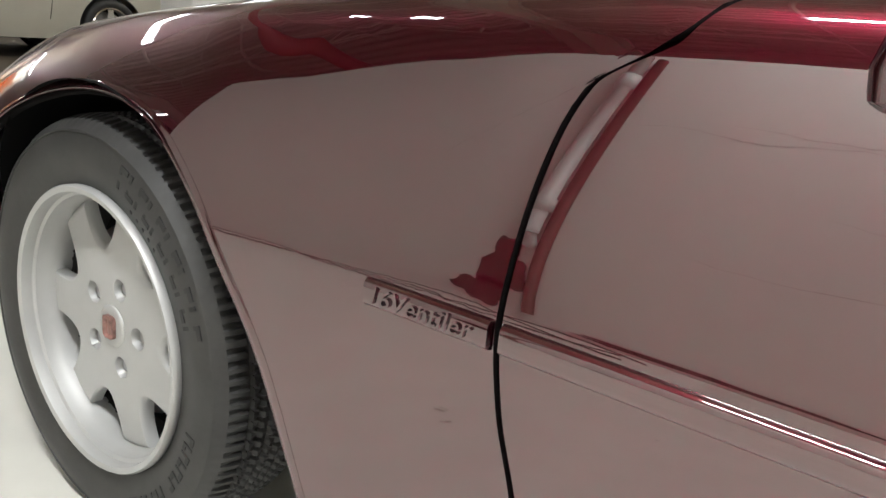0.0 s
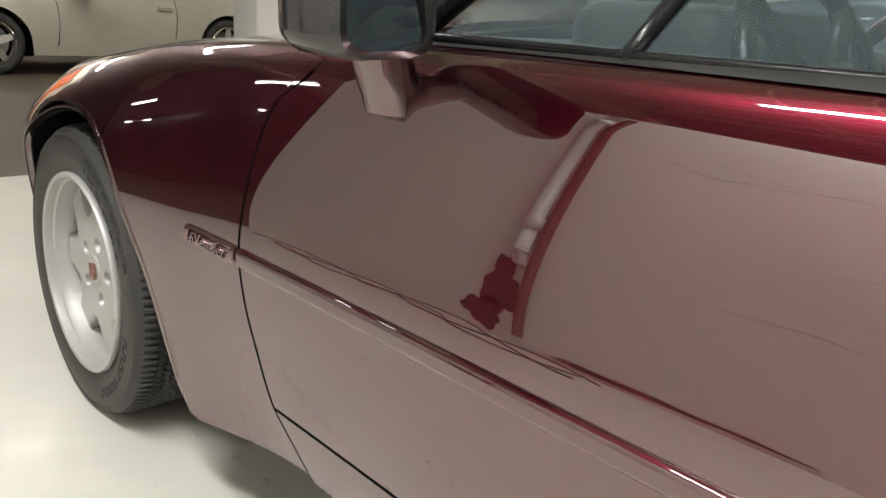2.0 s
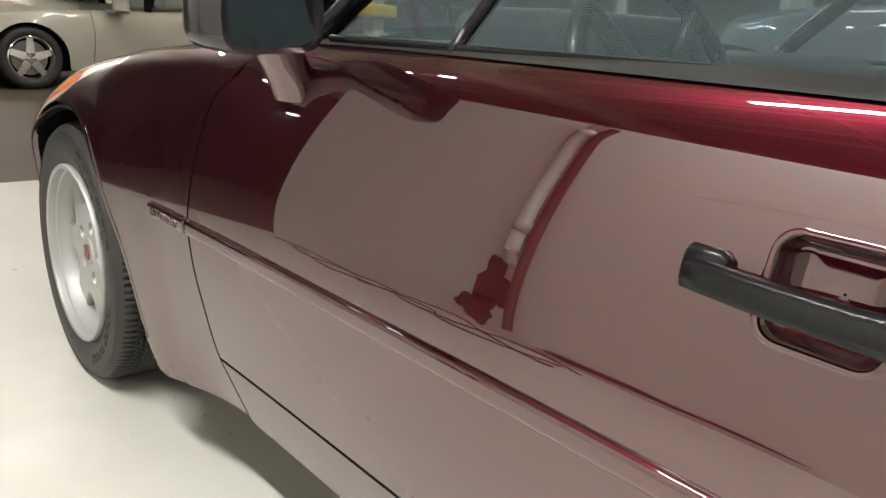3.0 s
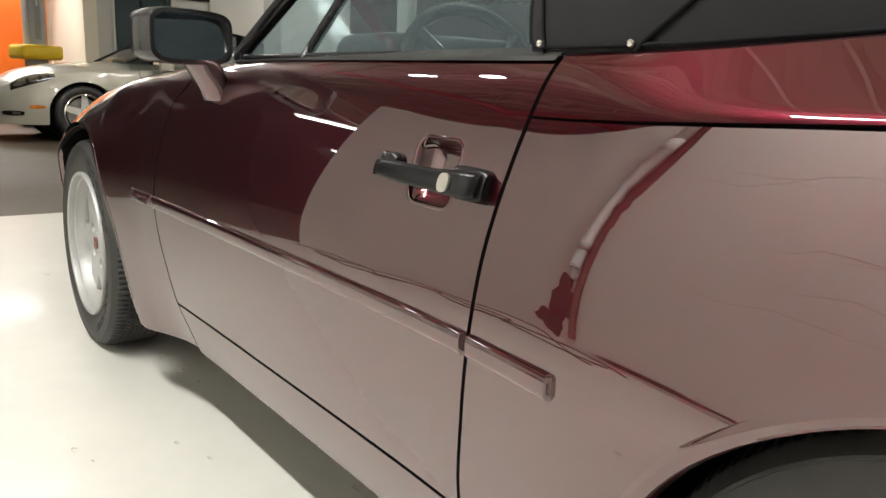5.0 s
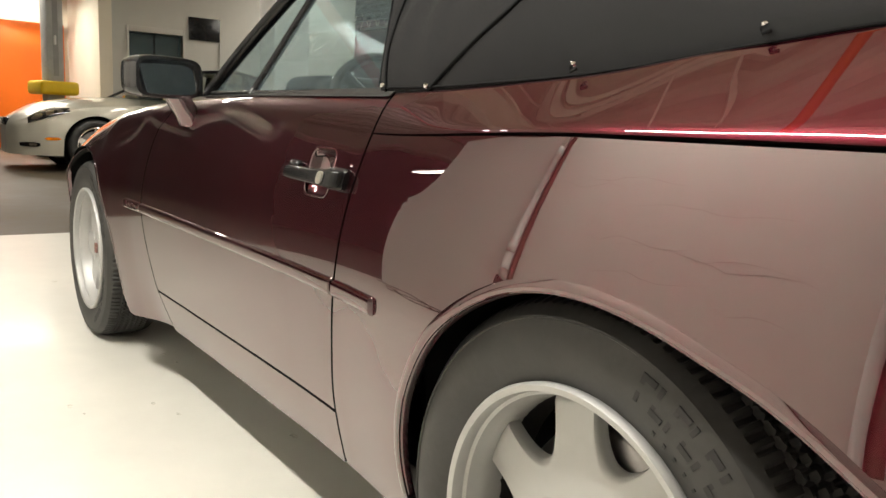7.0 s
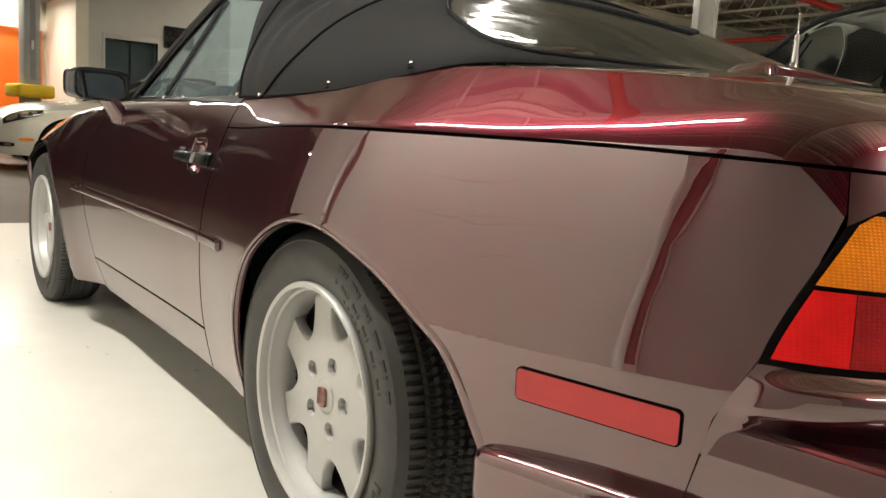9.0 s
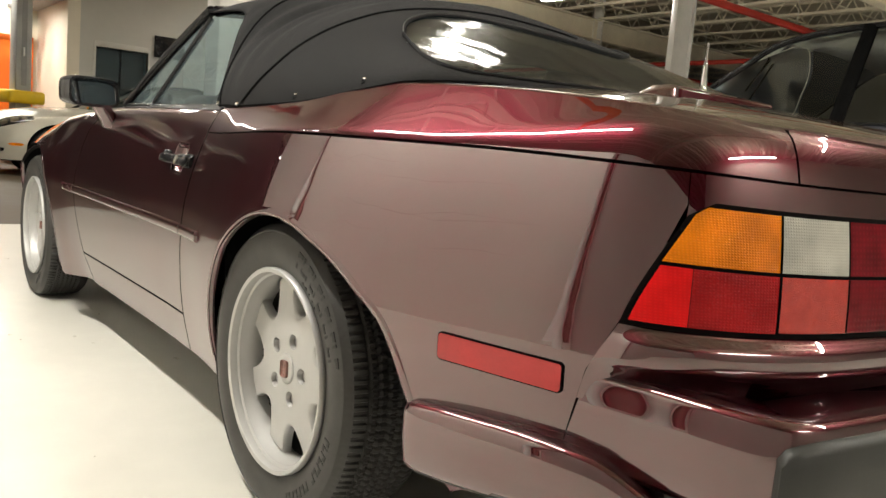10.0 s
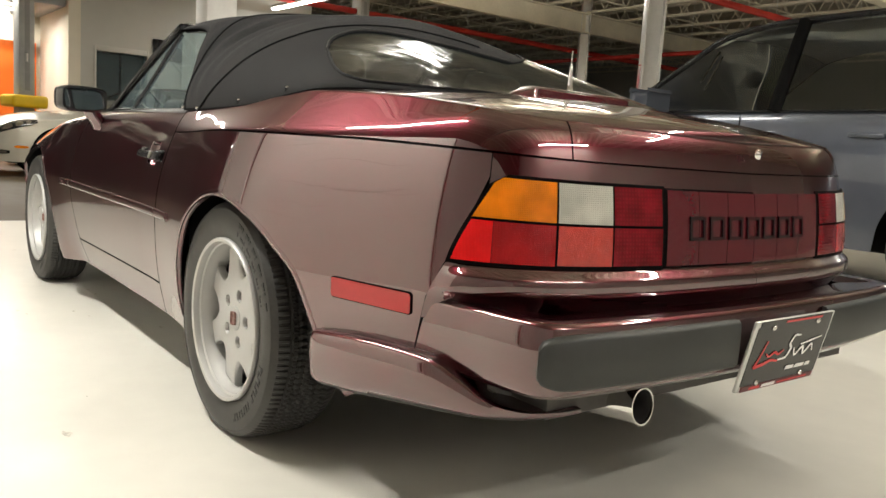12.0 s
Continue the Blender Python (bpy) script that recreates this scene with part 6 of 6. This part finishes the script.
for x, y, r in spots:
    vs = []
    for k in range(9):
        a = math.tau * k / 9
        q = r * rnd.uniform(0.45, 1.1)
        vs.append(bm.verts.new((x + 1.5 * q * math.cos(a), y + q * math.sin(a), rnd.uniform(0.0008, 0.0022))))
    c = bm.verts.new((x, y, 0.0032))
    for k in range(9):
        bm.faces.new((vs[k], vs[(k + 1) % 9], c))
tagged(part("floor_chips", clean(bm), CHIP, smooth=False), "small flakes and chips of loose floor coating", "debris", kind="stuff")


# ---------------------------------------------------------------- ceiling lights
TUBE = mat("fluorescent_tube", (1.0, 0.95, 0.86), 0.4, emit=14.0)
LENGTH = 2.4


def strip_light(x, y, z, along_y=False, watts=60, up=0.6):
    """A hung fixture with two fluorescent tubes; an area lamp under the tubes gives their light, and one is added above
    as ceiling fill.
    """
    f = thing("strip_light", "white hung strip light with two glowing tubes", "ceiling light", group="strip lights", at=pose(x, y, z, 0, 0, 90 if along_y else 0))
    part("housing", clean(box_bm(-LENGTH / 2, LENGTH / 2, -0.07, 0.07, 0.0, 0.05, 0.008)), WHITEMETAL, f)
    for k in (-0.04, 0.04):
        part("tube", tube_bm([(-LENGTH / 2 + 0.03, k, -0.02), (LENGTH / 2 - 0.03, k, -0.02)], 0.013, 10), TUBE, f)
    for k in (-0.9, 0.9):
        part("hanger", tube_bm([(k, 0, 0.05), (k, 0, 4.63 - z)], 0.003, 4), WHITEMETAL, f)
    d = bpy.data.lights.new("strip_lamp", "AREA")
    d.shape, d.size, d.size_y, d.energy, d.color = "RECTANGLE", LENGTH - 0.1, 0.10, watts, (1.0, 0.945, 0.83)
    ob = new("strip_lamp", d)
    ob.parent = f
    ob.location = (0, 0, -0.045)
    # added fill above the closed housing: brightens the ceiling, up sets its share
    d = bpy.data.lights.new("ceiling_fill", "AREA")
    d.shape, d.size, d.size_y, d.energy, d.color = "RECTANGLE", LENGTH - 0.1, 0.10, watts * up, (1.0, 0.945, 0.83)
    ob = new("ceiling_fill", d)
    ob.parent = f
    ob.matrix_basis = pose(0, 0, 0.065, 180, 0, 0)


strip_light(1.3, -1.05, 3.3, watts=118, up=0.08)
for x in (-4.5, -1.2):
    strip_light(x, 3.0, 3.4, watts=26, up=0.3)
# unseen strip behind the tail, added to brighten the lenses and bumper
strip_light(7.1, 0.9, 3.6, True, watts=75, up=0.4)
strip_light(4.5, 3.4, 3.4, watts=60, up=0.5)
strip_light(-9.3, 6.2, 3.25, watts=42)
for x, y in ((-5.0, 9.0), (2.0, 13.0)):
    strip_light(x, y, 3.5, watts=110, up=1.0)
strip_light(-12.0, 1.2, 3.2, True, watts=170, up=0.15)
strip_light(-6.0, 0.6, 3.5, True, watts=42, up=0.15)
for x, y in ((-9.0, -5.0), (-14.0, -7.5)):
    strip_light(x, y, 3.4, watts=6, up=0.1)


def twin_lamp(x, y, z):
    """A hung bar with two round work lamps."""
    f = thing("work_lamp", "white hung bar with two round glowing work lamps", "work lamp", at=pose(x, y, z))
    part("bar", clean(box_bm(-0.30, 0.30, -0.02, 0.02, 0.05, 0.09, 0.006)), WHITEMETAL, f)
    part("hanger", tube_bm([(0, 0, 0.09), (0, 0, 4.63 - z)], 0.006, 6), WHITEMETAL, f)
    for k in (-0.26, 0.26):
        s = part("lamp_shade", clean(lathe_bm([(0.03, 0.05), (0.08, 0.03), (0.10, 0.0), (0.095, 0.0), (0.075, 0.025)], 28, axis="z")), WHITEMETAL, f, "round white lamp shade")
        s.location = (k, 0, 0)
        b = part("bulb", clean(lathe_bm([(0.0001, 0.022), (0.04, 0.02), (0.085, 0.0), (0.07, -0.03), (0.04, -0.045), (0.0001, -0.05)], 28, axis="z")), BULB, s, "glowing round bulb")


BULB = mat("glowing_bulb", (1.0, 0.97, 0.92), 0.4, emit=40.0)
twin_lamp(-2.56, -1.43, 3.5)

tagged(part("ceiling_pipe", tube_bm([(1.25, -1.8, 4.0), (1.25, 3.4, 4.0)], 0.045, 14), ORANGE), "orange painted pipe hung under the ceiling", "pipe")
for y in (-1.2, 0.8, 2.8):
    tagged(part("pipe_hanger", tube_bm([(1.25, y, 4.04), (1.25, y, 4.63)], 0.006, 6), WHITEMETAL), "thin steel rod that holds a pipe", "hanger")
